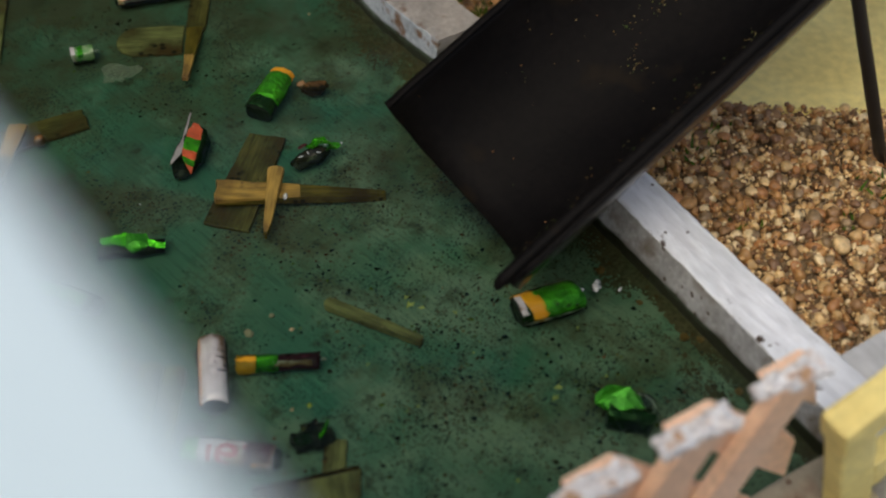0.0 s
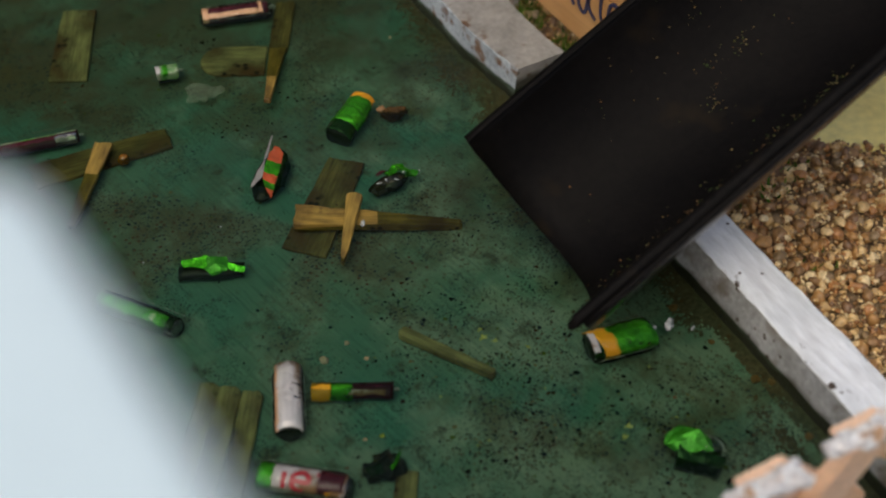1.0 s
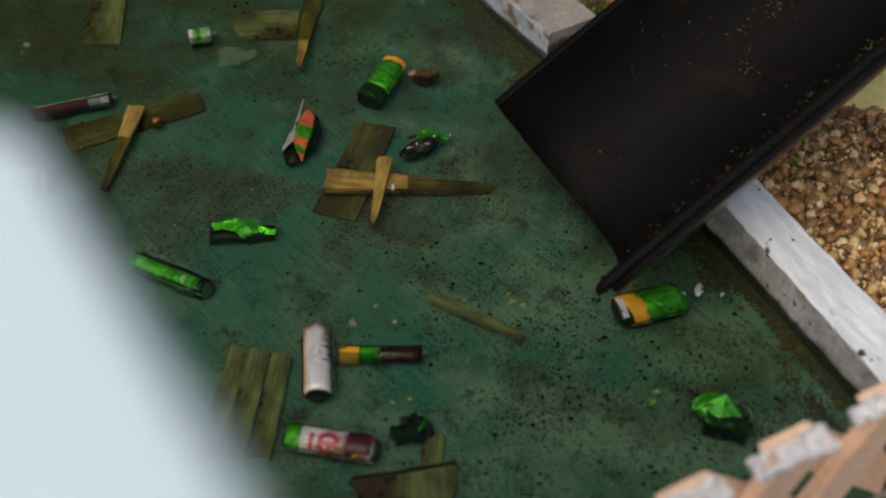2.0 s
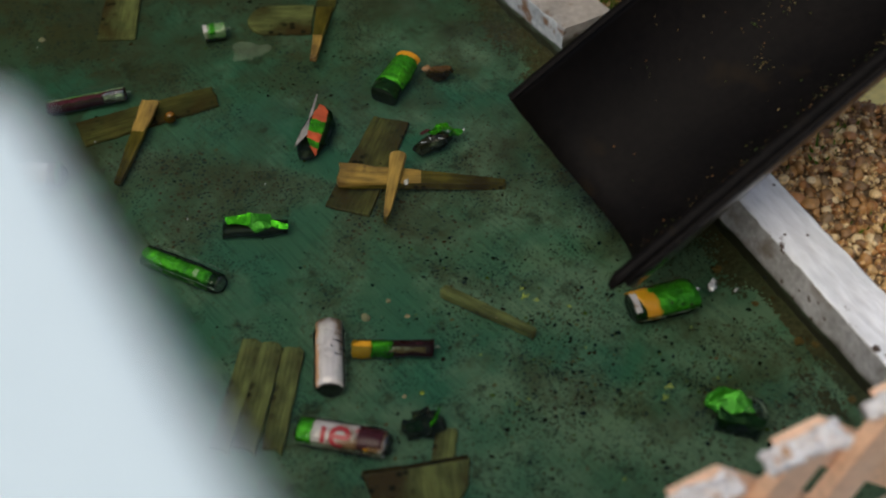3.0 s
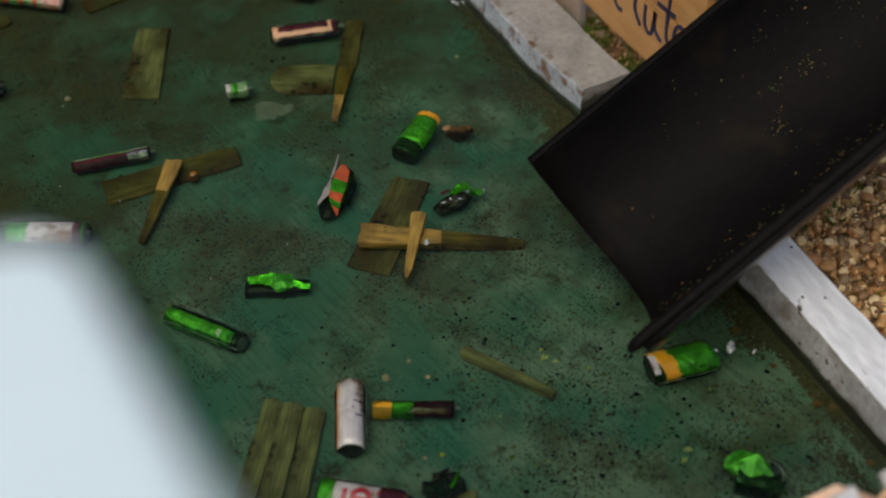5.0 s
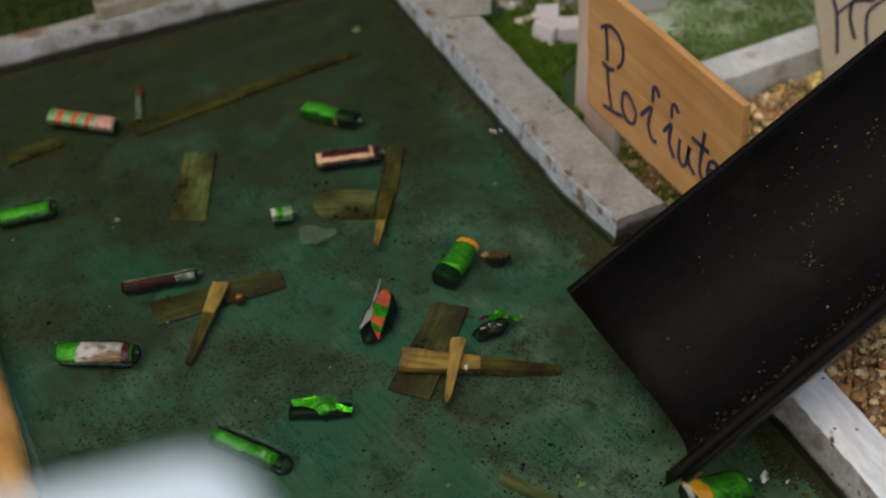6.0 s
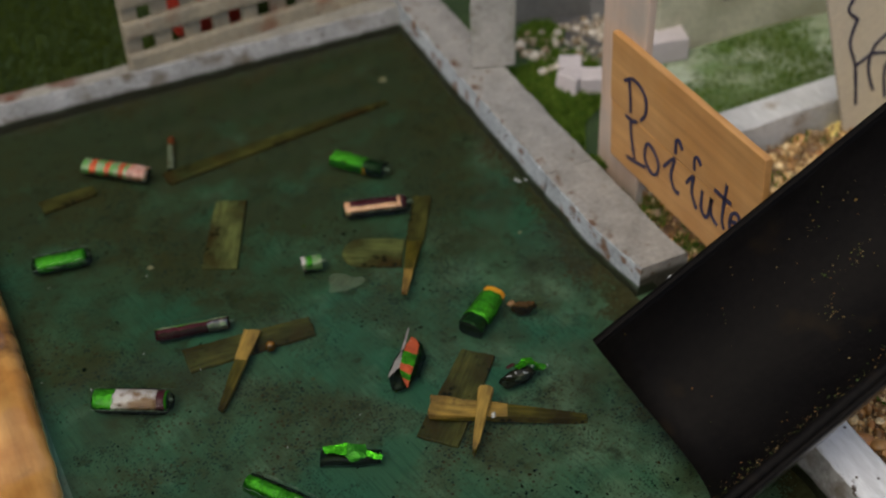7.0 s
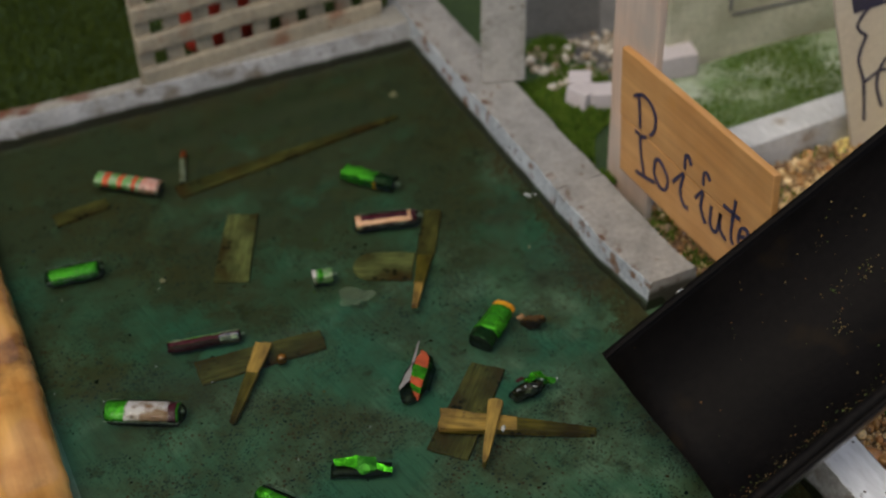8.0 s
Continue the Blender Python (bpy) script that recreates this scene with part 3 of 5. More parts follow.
# ---------------------------------------------------------------- gutter over the pool
def gutter():
    """An open half-round gutter that slopes down to the water; x runs up along it."""
    root = empty("gutter", place(25.5, -39.5, 26.8, 0, -21.7, 5.7), "dark brown plastic half-round gutter with silt and moss flecks", "gutter")
    half, depth, wall = 21.8, 17.6, 1.3
    radius = (half * half + depth * depth) / (2 * depth)
    top = math.asin(half / radius)
    bm = bmesh.new()
    rows = []
    n, m = 30, 16
    for j in range(m + 1):
        row = []
        for k in range(n + 1):
            a = -top + 2 * top * k / n
            y = radius * math.sin(a)
            x = 190 * (j / m) ** 1.3
            s = (half - y) / (2 * half)
            x += (1 - j / m) * (0.21 * (y - half) + 3.6 * (1 - (y / half) ** 2) + 15 * s ** 3 * (1 - s) - 0.25 * noise.noise(Vector((y * 0.5, 1, 0))) - 0.12 * noise.noise(Vector((y * 2.1, 4, 0))))
            for r in (radius, radius + wall):
                row.append(bm.verts.new((x, r * math.sin(a), radius - depth - r * math.cos(a))))
        rows.append(row)
    for a, b in zip(rows, rows[1:]):
        for k in range(n):
            bm.faces.new((a[2 * k], b[2 * k], b[2 * k + 2], a[2 * k + 2]))
            bm.faces.new((a[2 * k + 1], a[2 * k + 3], b[2 * k + 3], b[2 * k + 1])).material_index = 1
        bm.faces.new((a[0], a[1], b[1], b[0])), bm.faces.new((a[-2], b[-2], b[-1], a[-1]))
    for row in (rows[0], rows[-1]):
        for k in range(n):
            bm.faces.new((row[2 * k], row[2 * k + 2], row[2 * k + 3], row[2 * k + 1]))
    part("channel", bm, [GUTTER, GLOSSY], root, smooth=True)
    # a rolled bead along either rim; the near one ends in a small torn tab
    for side, bead, start in ((-1, 1.2, -10.6), (1, 0.3, 0.4)):
        bm = bmesh.new()
        loops = []
        for k in range(41):
            x = start + (190 - start) * (k / 40) ** 1.4
            swell = bead * (1 + 0.10 * noise.noise(Vector((x * 0.25, side, 0)))) * (0.75 if k == 0 else 1)
            loops.append([bm.verts.new((x + (0.8 * math.sin(q * math.pi / 6) if k == 0 else 0), side * (half - 0.75 * bead) + swell * math.cos(q * math.pi / 6), -0.15 * bead + swell * 0.9 * math.sin(q * math.pi / 6))) for q in range(12)])
        for a, b in zip(loops, loops[1:]):
            for q in range(12):
                bm.faces.new((a[q], a[(q + 1) % 12], b[(q + 1) % 12], b[q]))
        bm.faces.new(loops[0]), bm.faces.new(loops[-1][::-1])
        part("rim_bead", bm, GUTTER, root, "rolled brown rim" if side < 0 else "", smooth=True)
    stand = box(176, 184, -4, 4, -95, -18.8, 0.6)
    part("stand", stand, GUTTER, root, at=Matrix.Identity(4))
    # silt flecks that lie in the channel, thickest along the near rim
    verts, faces = [], []
    r2 = random.Random(5)
    heaps = [(r2.gauss(56, 12), r2.gauss(0.34, 0.13), r2.uniform(1.0, 3.5)) for k in range(9)] + [(r2.uniform(4, 60), r2.gauss(-0.42, 0.05), r2.uniform(1.0, 2.5)) for k in range(10)]
    for k in range(660):
        if k < 280:
            x, a = r2.uniform(-4, 62), -top * r2.gauss(0.44, 0.07)
        elif k < 540:
            hx, ha, spread = heaps[k % len(heaps)]
            x, a = r2.gauss(hx, spread), top * r2.gauss(ha, 0.018 * spread)
        else:
            x, a = r2.uniform(2, 130), top * r2.uniform(-0.9, 0.95)
        if abs(a) > top * 0.985:
            continue
        s = r2.uniform(0.07, 0.22) * (2.0 if r2.random() < 0.06 else 1)
        c = Vector((x, (radius - 0.12) * math.sin(a), radius - depth - (radius - 0.12) * math.cos(a)))
        t = Vector((0, math.cos(a), math.sin(a)))
        up = Vector((0, -math.sin(a), math.cos(a)))
        w = r2.uniform(0, 6.3)
        base = len(verts)
        for q in range(4):
            g = w + q * math.pi / 2
            verts.append(c + (Vector((1, 0, 0)) * math.cos(g) * r2.uniform(0.6, 1.6) + t * math.sin(g)) * s)
        verts.append(c + up * s * 0.8)
        faces += [(base + q, base + (q + 1) % 4, base + 4) for q in range(4)]
    merge_mesh("silt", verts, faces, SILT, False, parent=root)
    return root


gutter()


# ---------------------------------------------------------------- white block beside the camera
def white_block():
    """A tall block whose corner is rounded; its two faces run off at the fitted angles."""
    corner, back, side, r = Vector((-70.6, -141.3)), radians(170.6), radians(-87.2), 3.0
    u, v = Vector((math.cos(back), math.sin(back))), Vector((math.cos(side), math.sin(side)))
    pts = []
    for k in range(11):
        s = k / 10
        pts.append(corner + u * r * (1 - s) ** 2 + v * r * s * s)
    far = [corner + v * 190, corner + v * 190 + u * 90, corner + u * 90]
    bm = outline([tuple(p) for p in far[1:] + pts + far[:1]], -6, 166, 0)
    bmesh.ops.bevel(bm, geom=[e for e in bm.edges if min(w.co.z for w in e.verts) > 165], offset=1.0, segments=3, affect="EDGES", profile=0.5)
    link("white_block", bm, BOARD, smooth=False, label="tall smooth white painted block with rounded edges", category="block")


white_block()


# ---------------------------------------------------------------- trellis at the near side
def near_trellis():
    """Two layers of crossed slats that lean a little; each front slat ends in a torn white cap of flaking paint."""
    root = empty("trellis", place(0, -108.6, 4), "peach painted wooden trellis with flaking white tops", "trellis")
    top, w, lean, tilt = 35.5, 4.3, 0.72, 0.16
    for way, y0, ends in ((1, -2.6, 17.9), (-1, 0.05, 17.6)):
        for k in range(-7, 2):
            hi = ends + 16.9 * k
            if hi > 38:
                continue
            lo = hi - (way * lean - tilt) * top
            crown = top if way > 0 else top - 1.0
            pts = [(lo - w, 0), (lo + w, 0), (hi + w, crown), (hi - w, crown)]
            cut = 39.3 + tilt * 10
            if way < 0 and lo + w > cut:
                up = min((lo + w - cut) / (lean + tilt), top - 5)
                up2 = max(up - 2 * w / (lean + tilt), 0)
                pts = [(lo - w - (lean + tilt) * up2, up2), (cut, up), (hi + w, crown), (hi - w, crown)]
            bm = bmesh.new()
            vs = [[bm.verts.new((x, y, z)) for x, z in pts] for y in (y0, y0 + 2.55)]
            bm.faces.new(vs[0]), bm.faces.new(vs[1][::-1])
            for q in range(4):
                bm.faces.new((vs[0][q], vs[1][q], vs[1][(q + 1) % 4], vs[0][(q + 1) % 4]))
            bmesh.ops.bevel(bm, geom=list(bm.edges), offset=0.3, segments=2, affect="EDGES")
            slat = part("slat", bm, FENCE, root)
            if way < 0:
                continue
            # the torn cap: a ragged crust that thins out towards its far end
            fl = box(hi - w - 3.4, hi + w + 0.2, y0 - 0.9, y0 + 3.0, top - 0.6, top + 0.8, 0.12)
            bmesh.ops.subdivide_edges(fl, edges=list(fl.edges), cuts=9, use_grid_fill=True)
            for v in fl.verts:
                far = min(max((hi + w - v.co.x) / (2 * w + 3.4), 0), 1)
                q = v.co * 0.5 + Vector((k * 3.7, 0, 0))
                v.co.y += 1.2 * far - (1.2 * far * max(v.co.y - y0, 0) / 2.9)
                v.co.z -= 0.4
                v.co += noise.noise_vector(q) * 0.8 + noise.noise_vector(q * 3.7) * 0.6 + noise.noise_vector(q * 9) * 0.22
            part("flaking_top", fl, FLAKE, slat, "flaking white paint")
    return root


near_trellis()


def cream_frame():
    root = empty("cream_frame", place(50.3, -114.8, -5.9, 0, -13, 0), "cream yellow wooden frame standing beside the trellis", "frame")
    part("post", box(-2.4, 4.3, -2.2, 2.2, 0, 31.2, 0.7, 8, 0.25, 71), CREAM, root)
    part("post", box(30, 35, -2.2, 2.2, 0, 31.2, 0.7, 8, 0.25, 72), CREAM, root)
    part("rail", box(-2.8, 42, -2.8, 2.8, 31.3, 37.5, 0.8, 8, 0.3, 73), CREAM, root)
    part("rail", box(4.4, 29.9, -1.8, 1.8, 12, 19, 0.5, 6, 0.2, 74), CREAM, root)


cream_frame()


# ---------------------------------------------------------------- trellis on the back kerb
def back_trellis():
    root = empty("lattice_fence", place(-0.8, 146.6, 7.8, 0, 0, 2.2), "white painted lattice fence on the back kerb", "fence")
    for k in range(9):
        x = -21.3 + 8.3 * k
        part("upright", box(x - 2.35, x + 2.35, 0.2, 2.0, 0, 46, 0.3, 6, 0.25, k), WORN, root)
    for k in range(6):
        z = 3.0 + 9.2 * k if k else 2.4
        part("crossbar", box(-23.8, 47.8, -1.8, 0.1, z - 2.75, z + 2.75, 1.2, 10, 0.3, k + 20), WORN, root)


back_trellis()
link("red_toy_box", box(-7, 14, 160, 172, 2, 40, 4, 0, 0.8, 9, 3), REDPAINT, smooth=True, label="rounded red painted toy box behind the fence", category="box")
link("white_pebble_lump", box(-52, -42, 226, 236, 2, 9, 3, 0, 0.8, 12, 3), FOAM, smooth=True, label="small pale lump lying on the lawn", category="lump")

# ---------------------------------------------------------------- sticks beside the kerb, the sign and the blocks
post = link("post", box(-5.8, 5.8, -1.1, 1.1, 0, 72, 0.5, 8, 0.3, 31), MOSSY, at=place(61.8, 100.5, 8.4, 0, 0, -20), label="white painted flat wooden post standing on the kerb", category="post")
link("sign_post", box(-1.1, 1.1, -9, 9, 0, 76, 0.5, 8, 0.3, 32), PALE, at=place(70.7, 50.0, -1.5), label="pale flat wooden stick holding the sign", category="sign post")


def stroke(points, width, depth=0.25):
    """A pen line in the plane x = 0 through points (u, v); u runs along -y, v up."""
    bm = bmesh.new()
    fine = []
    n = len(points)
    for i in range(n - 1):
        p = [Vector(points[max(min(i + d, n - 1), 0)]) for d in (-1, 0, 1, 2)]
        for s in range(5):
            t = s / 5
            fine.append(0.5 * (2 * p[1] + (p[2] - p[0]) * t + (2 * p[0] - 5 * p[1] + 4 * p[2] - p[3]) * t * t + (3 * p[1] - p[0] - 3 * p[2] + p[3]) * t ** 3))
    fine.append(Vector(points[-1]))
    sides = []
    for i, q in enumerate(fine):
        d = fine[min(i + 1, len(fine) - 1)] - fine[max(i - 1, 0)]
        d.normalize()
        w = width * (0.42 + 0.16 * noise.noise(Vector((q.x * 0.7, q.y * 0.7, 3))))
        o = Vector((-d.y, d.x)) * w
        sides.append([bm.verts.new((x, -(q + s * o).x, (q + s * o).y)) for x in (0, -depth) for s in (1, -1)])
    for a, b in zip(sides, sides[1:]):
        bm.faces.new((a[2], a[3], b[3], b[2])), bm.faces.new((a[0], a[2], b[2], b[0])), bm.faces.new((a[3], a[1], b[1], b[3]))
    return bm


def sign():
    root = empty("sign", place(68.6, 50, 6.5, -2.6), "orange wooden two-slat sign with one handwritten word", "sign")
    part("slat", box(-0.9, 0.9, -58.6, 0.2, 4.2, 19.5, 0.35, 8, 0.15, 41), SIGN, root)
    part("slat", box(-0.9, 0.9, -58.6, 0.4, 19.7, 38.1, 0.35, 8, 0.15, 42), SIGN, root)
    word = {"P": [[(7.7, 29.2), (8.4, 25), (8.7, 21)], [(8.8, 19.4), (9.5, 14.2), (11.1, 9.3)], [(5.7, 28.1), (9, 30.2), (12.7, 29.9), (14.9, 27.7), (14.9, 24.1), (13, 21.3)], [(6.7, 19.2), (9.9, 19.3), (11.9, 20.3)], [(7.6, 8.1), (11.9, 8.9), (16, 10)]],
            "o": [[(15.5, 15.4), (15.5, 12.3), (17.8, 10.1), (20.3, 10.7), (21.2, 14), (19, 16.4), (16.5, 17), (15.5, 15.4)]],
            "l": [[(27.6, 20.9), (27.6, 24.1), (28.6, 25.1), (30.1, 23.4)], [(23.2, 14.8), (27.2, 19.4), (26.3, 14.3), (27.9, 11.4), (30, 11.5)], [(35, 21.2), (34.9, 24.1), (35.9, 25), (37.4, 23.7)], [(32.3, 16.1), (34.9, 19.4), (34.6, 14.9), (36.8, 11.7)]],
            "u": [[(38.5, 18), (38.5, 13.1), (40.8, 12.2), (42.1, 18.2)], [(42.1, 18.2), (42.2, 14.1), (44.7, 12.4)]],
            "t": [[(47, 24.9), (46.2, 15.7), (47.2, 13.1)], [(42.8, 20.9), (49.1, 21)]],
            "e": [[(49.1, 16.8), (52, 18), (51.6, 19.8), (49.6, 19), (49, 15.6), (50.6, 13.8), (52.6, 14.6)]]}
    for letter, lines in word.items():
        for line in lines:
            part("pen_stroke", stroke(line, 1.0), INK, root, at=place(-0.95, 0, 0))


sign()


def foam_block(x, y, z, w, d, h, rz, ry=0, seed=0):
    link("foam_block", box(-w / 2, w / 2, -d / 2, d / 2, 0, h, 0.5, 2, 0.25, seed), FOAM, at=place(x, y, z, 0, ry, rz),
         label="small white foam block lying on the moss", category="block", group="foam blocks beside the kerb")


foam_block(79, 88, 3, 7.5, 6.5, 5, 25, 8, 51)
foam_block(84.5, 84, 3, 8, 6, 5.5, -40, -10, 52)
foam_block(81, 93, 3, 6, 6, 5, 60, 0, 55)
foam_block(107, 91.5, 2, 16, 8, 7, -12, 0, 53)
foam_block(112, 103, 2, 20, 7, 13, -10, 0, 54)
link("grey_panel", box(-12, 12, -1.5, 1.5, 0, 60, 0.5), GREY, at=place(90, 122, 2.9, 0, 0, -15), label="plain grey board standing behind the moss", category="board")


def pale_wall():
    root = empty("model_house_wall", place(118, 92, -5.9, 0, 0, -6), "pale model house wall with dark painted lines", "model wall")
    part("wall", box(-10, 130, 0, 3, 0, 90, 0.5), HOUSE, root)
    for x in (8, 52):
        part("line", box(x, x + 1.0, -0.3, 0.0, 22, 80), GREY, root)
    part("line", box(9.2, 51.8, -0.3, 0.0, 20, 21), GREY, root)


pale_wall()


def picture_card():
    root = empty("picture_card", place(134.5, 41.5, -1.5, 0, -15, -8), "upright printed card with black line drawing", "card")
    part("card", box(-2, 34, -0.5, 0.5, 0, 62, 0.2), CARD, root)
    for pts in ([(2, 10), (3, 22), (2.4, 30), (5, 36)], [(5, 36), (3, 40), (7, 44), (12, 43)], [(7, 12), (6.4, 20), (9, 26), (14, 28)], [(3, 22), (8, 23.5), (13, 21)], [(10, 8), (11, 18), (16, 20)]):
        part("ink_line", stroke(pts, 0.9), INK, root, at=place(0, -0.55, 0, 0, 0, 90))
    part("ink_patch", outline([(2.5, 0), (10, -1), (12, 9), (6, 12), (2.2, 7)], 0, 0.2, 0), INK, root, at=place(0, -0.5, 44, 90, 0, 0))


picture_card()

# ---------------------------------------------------------------- yellow board and rod beside the gravel
link("yellow_board", box(-34, 120, 0, 110, 0, 5.5, 0.8, 6, 0.4, 61), CREAM, at=place(112, -37.5, -5.9, 0, 0, -36), label="cream yellow painted board lying behind the gravel", category="board")
bm = tube(1.3, 0, 62, 12, 8, 0.06, 4)
link("black_rod", bm, BLACK, at=place(115.8, -57, -3, 0, -69, 172), smooth=True, label="thin black rod leaning over the gravel", category="rod")


# ---------------------------------------------------------------- rubbish in the water: rolled foil and paper
WET = []


def wet(x, y, turn, half_length, half_width):
    """Notes where a thing breaks the water, which climbs a little round it."""
    WET.append((x, y, math.cos(radians(turn)), math.sin(radians(turn)), half_length, half_width))


def sleeve(radius, x0, x1, a0=0.0, a1=360.0, segs=20, rings=5, crumple=0.0, seed=0, squash=1.0, shape=None, slant=0.0):
    """An open wrapper of two skins round a roll, over the angles a0 to a1 (90 is up)."""
    bm = bmesh.new()
    skins = []
    whole = a1 - a0 >= 359.9
    for r in (radius, radius - 0.12):
        grid = []
        for k in range(rings + 1):
            row = []
            xx = x0 + (x1 - x0) * k / rings
            ragged = 0.0 if whole else 1.0
            b0 = a0 + ragged * (9 * noise.noise(Vector((xx * 0.45, seed, 1))) + 5 * noise.noise(Vector((xx * 1.7, seed, 2))))
            b1 = a1 + ragged * (12 * noise.noise(Vector((xx * 0.45, seed, 3))) + 7 * noise.noise(Vector((xx * 1.7, seed, 4))))
            for q in range(segs + (0 if whole else 1)):
                a = radians(b0 + (b1 - b0) * q / segs)
                xx = x0 + (x1 - x0) * k / rings + slant * math.cos(a) + 0.16 * noise.noise(Vector((math.cos(a) * 2.5, math.sin(a) * 2.5, seed + (x0 + (x1 - x0) * k / rings) * 0.4)))
                rr = r * (shape(xx) if shape else 1.0)
                p = Vector((xx, math.cos(a) * rr, math.sin(a) * rr * squash))
                if crumple:
                    g = Vector((p.x, p.y, p.z)) * 0.35 + Vector((seed * 5.7, seed * 2.3, seed * 1.1))
                    d = noise.noise(g) + 0.5 * noise.noise(g * 2.7)
                    p.y, p.z = p.y * (1 + crumple * d), p.z * (1 + crumple * d)
                    p.x += crumple * noise.noise(g + Vector((9, 9, 9))) * radius
                row.append(bm.verts.new(p))
            grid.append(row)
        skins.append(grid)
    n = len(skins[0][0])
    for grid in skins:
        for a, b in zip(grid, grid[1:]):
            for q in range(segs):
                bm.faces.new((a[q], a[(q + 1) % n], b[(q + 1) % n], b[q]))
    for row in (0, -1):
        a, b = skins[0][row], skins[1][row]
        for q in range(segs):
            bm.faces.new((a[q], a[(q + 1) % n], b[(q + 1) % n], b[q]))
    return bm


def roll(name, x, y, turn, length, diameter, core, bands, label, category, crumple=0.06, squash=0.9, cap=None, film=False, seed=0, pinch=None, tilt=0.0, twist=0.0, span=(8, 176), exact=False):
    """A small roll of foil: a near-black body, painting the shade inside and below, under a printed sheet that spans
    the angles given; the sheet has a core colour and printed bands (from, to, material[, angle, angle]), a foil cap and
    a clear film where it has one.
    """
    r = diameter / 2 * 0.87
    rise_z = r * squash * 1.04 - 2.0
    if not exact:
        x, y = x - 0.5 * rise_z, y - 0.72 * rise_z
    root = empty(name, place(x, y, r * squash * 1.04, 0, tilt, turn), label, category, "rubbish in the pool")
    h = length / 2
    if r * squash * 2.0 > 2.9:
        wet(x, y, turn, h * 1.05, r * (1.22 if film else 0.98))
    shape = (lambda xx: pinch(min(max((xx + h) / length, 0), 1))) if pinch else None
    rough = crumple >= 0.15
    part("body", tube(r * 0.90, -h * 0.93, h * 0.93, 18 if not rough else 12, 10, crumple, seed, squash, pinch=pinch), UNDERSHADE, root, smooth=not rough)
    part("sheet", sleeve(r * 0.975, -h, h, span[0], span[1], 22, 14, crumple, seed, squash, shape), core, root, smooth=not rough)
    for band in bands:
        u0, u1, mat = band[:3]
        a0, a1, slant = (*band[3:], 0.0, 0.0, 0.0)[:3] if len(band) > 3 else (*span, 0.0)
        part("band", sleeve(r * (1.0 if (a0, a1) == span else 1.03), -h + length * u0, -h + length * u1, a0, a1, 22, 8, crumple, seed, squash, shape, slant), mat, root, smooth=not rough)
    if cap:
        bm = tube(r * 0.9, h * 0.985, h + r * 0.28, 16, 4, crumple, seed, squash, pinch=lambda u: math.sqrt(max(1 - u * u, 0.02)))
        part("end_cap", bm, cap, root, smooth=True)
    if twist:
        twist *= 0.75
        bm = bmesh.new()
        bmesh.ops.create_icosphere(bm, subdivisions=2, radius=1)
        for v in bm.verts:
            v.co = Vector((v.co.x * twist * 1.2, v.co.y * twist * 0.8, v.co.z * twist * 0.6)) + noise.noise_vector(v.co * 2.3 + Vector((seed, 0, 0))) * twist * 0.55
        part("film_twist", bm, FILMGLINT, root, "pale twisted end of the clear film, painting its glint", at=place(h + twist * 1.1, 0.1 * r, r * 0.15))
    if film:
        # the film's wavering edges, their glint painted pale, where it lies on the water
        for side in (-1, 1):
            bm = bmesh.new()
            loops = []
            for k in range(25):
                u = k / 24
                px = -h * 1.02 + 2.08 * h * u
                py = side * (r * 1.16 + 0.28 * noise.noise(Vector((px * 0.5, seed, side))) + 0.12 * noise.noise(Vector((px * 1.9, seed, side * 3))))
                pz = 3.05 - r * squash * 1.04 + 0.08 * noise.noise(Vector((px, seed + 4, 0)))
                w = 0.035 + 0.10 * max(noise.noise(Vector((px * 0.45, seed + 9, side))) + 0.25, 0)
                loops.append([bm.verts.new((px, py + w * math.cos(q), pz + w * math.sin(q))) for q in (0, 1.26, 2.51, 3.77, 5.03)])
            for a, b in zip(loops, loops[1:]):
                for q in range(5):
                    bm.faces.new((a[q], a[(q + 1) % 5], b[(q + 1) % 5], b[q]))
            bm.faces.new(loops[0]), bm.faces.new(loops[-1][::-1])
            part("film_edge", bm, FILMGLINT, root, "pale edge of the clear film, its glint in the colour", at=Matrix.Rotation(-radians(tilt), 4, "Y"), smooth=True)
        ob = part("clear_film", tube(r * 1.14, -h * 1.04 - 0.2, h * 1.06 + 0.5, 22, 14, 0.10, seed + 3, squash * 0.88, pinch=lambda u: 0.55 + 0.45 * max(1 - (2 * u - 1) ** 8, 0) ** 0.5), FILM, root, "clear film round the roll", smooth=True)
        ob.visible_shadow = False
    return root


def cyl_stroke(points, width, radius, squash):
    """A printed line on a roll: points are (along, angle in degrees)."""
    bm = bmesh.new()
    rows = []
    for i, (u, a) in enumerate(points):
        b, c = points[max(i - 1, 0)], points[min(i + 1, len(points) - 1)]
        d = Vector((c[0] - b[0], radians(c[1] - b[1]) * radius)).normalized()
        row = []
        for k in (-0.5, 0.5):
            uu, aa = u - d.y * k * width, radians(a) + d.x * k * width / radius
            for rr in (radius, radius + 0.1):
                row.append(bm.verts.new((uu, math.cos(aa) * rr, math.sin(aa) * rr * squash)))
        rows.append(row)
    for a, b in zip(rows, rows[1:]):
        for q, w in ((0, 1), (1, 3), (3, 2)):
            bm.faces.new((a[q], a[w], b[w], b[q]))
    return bm


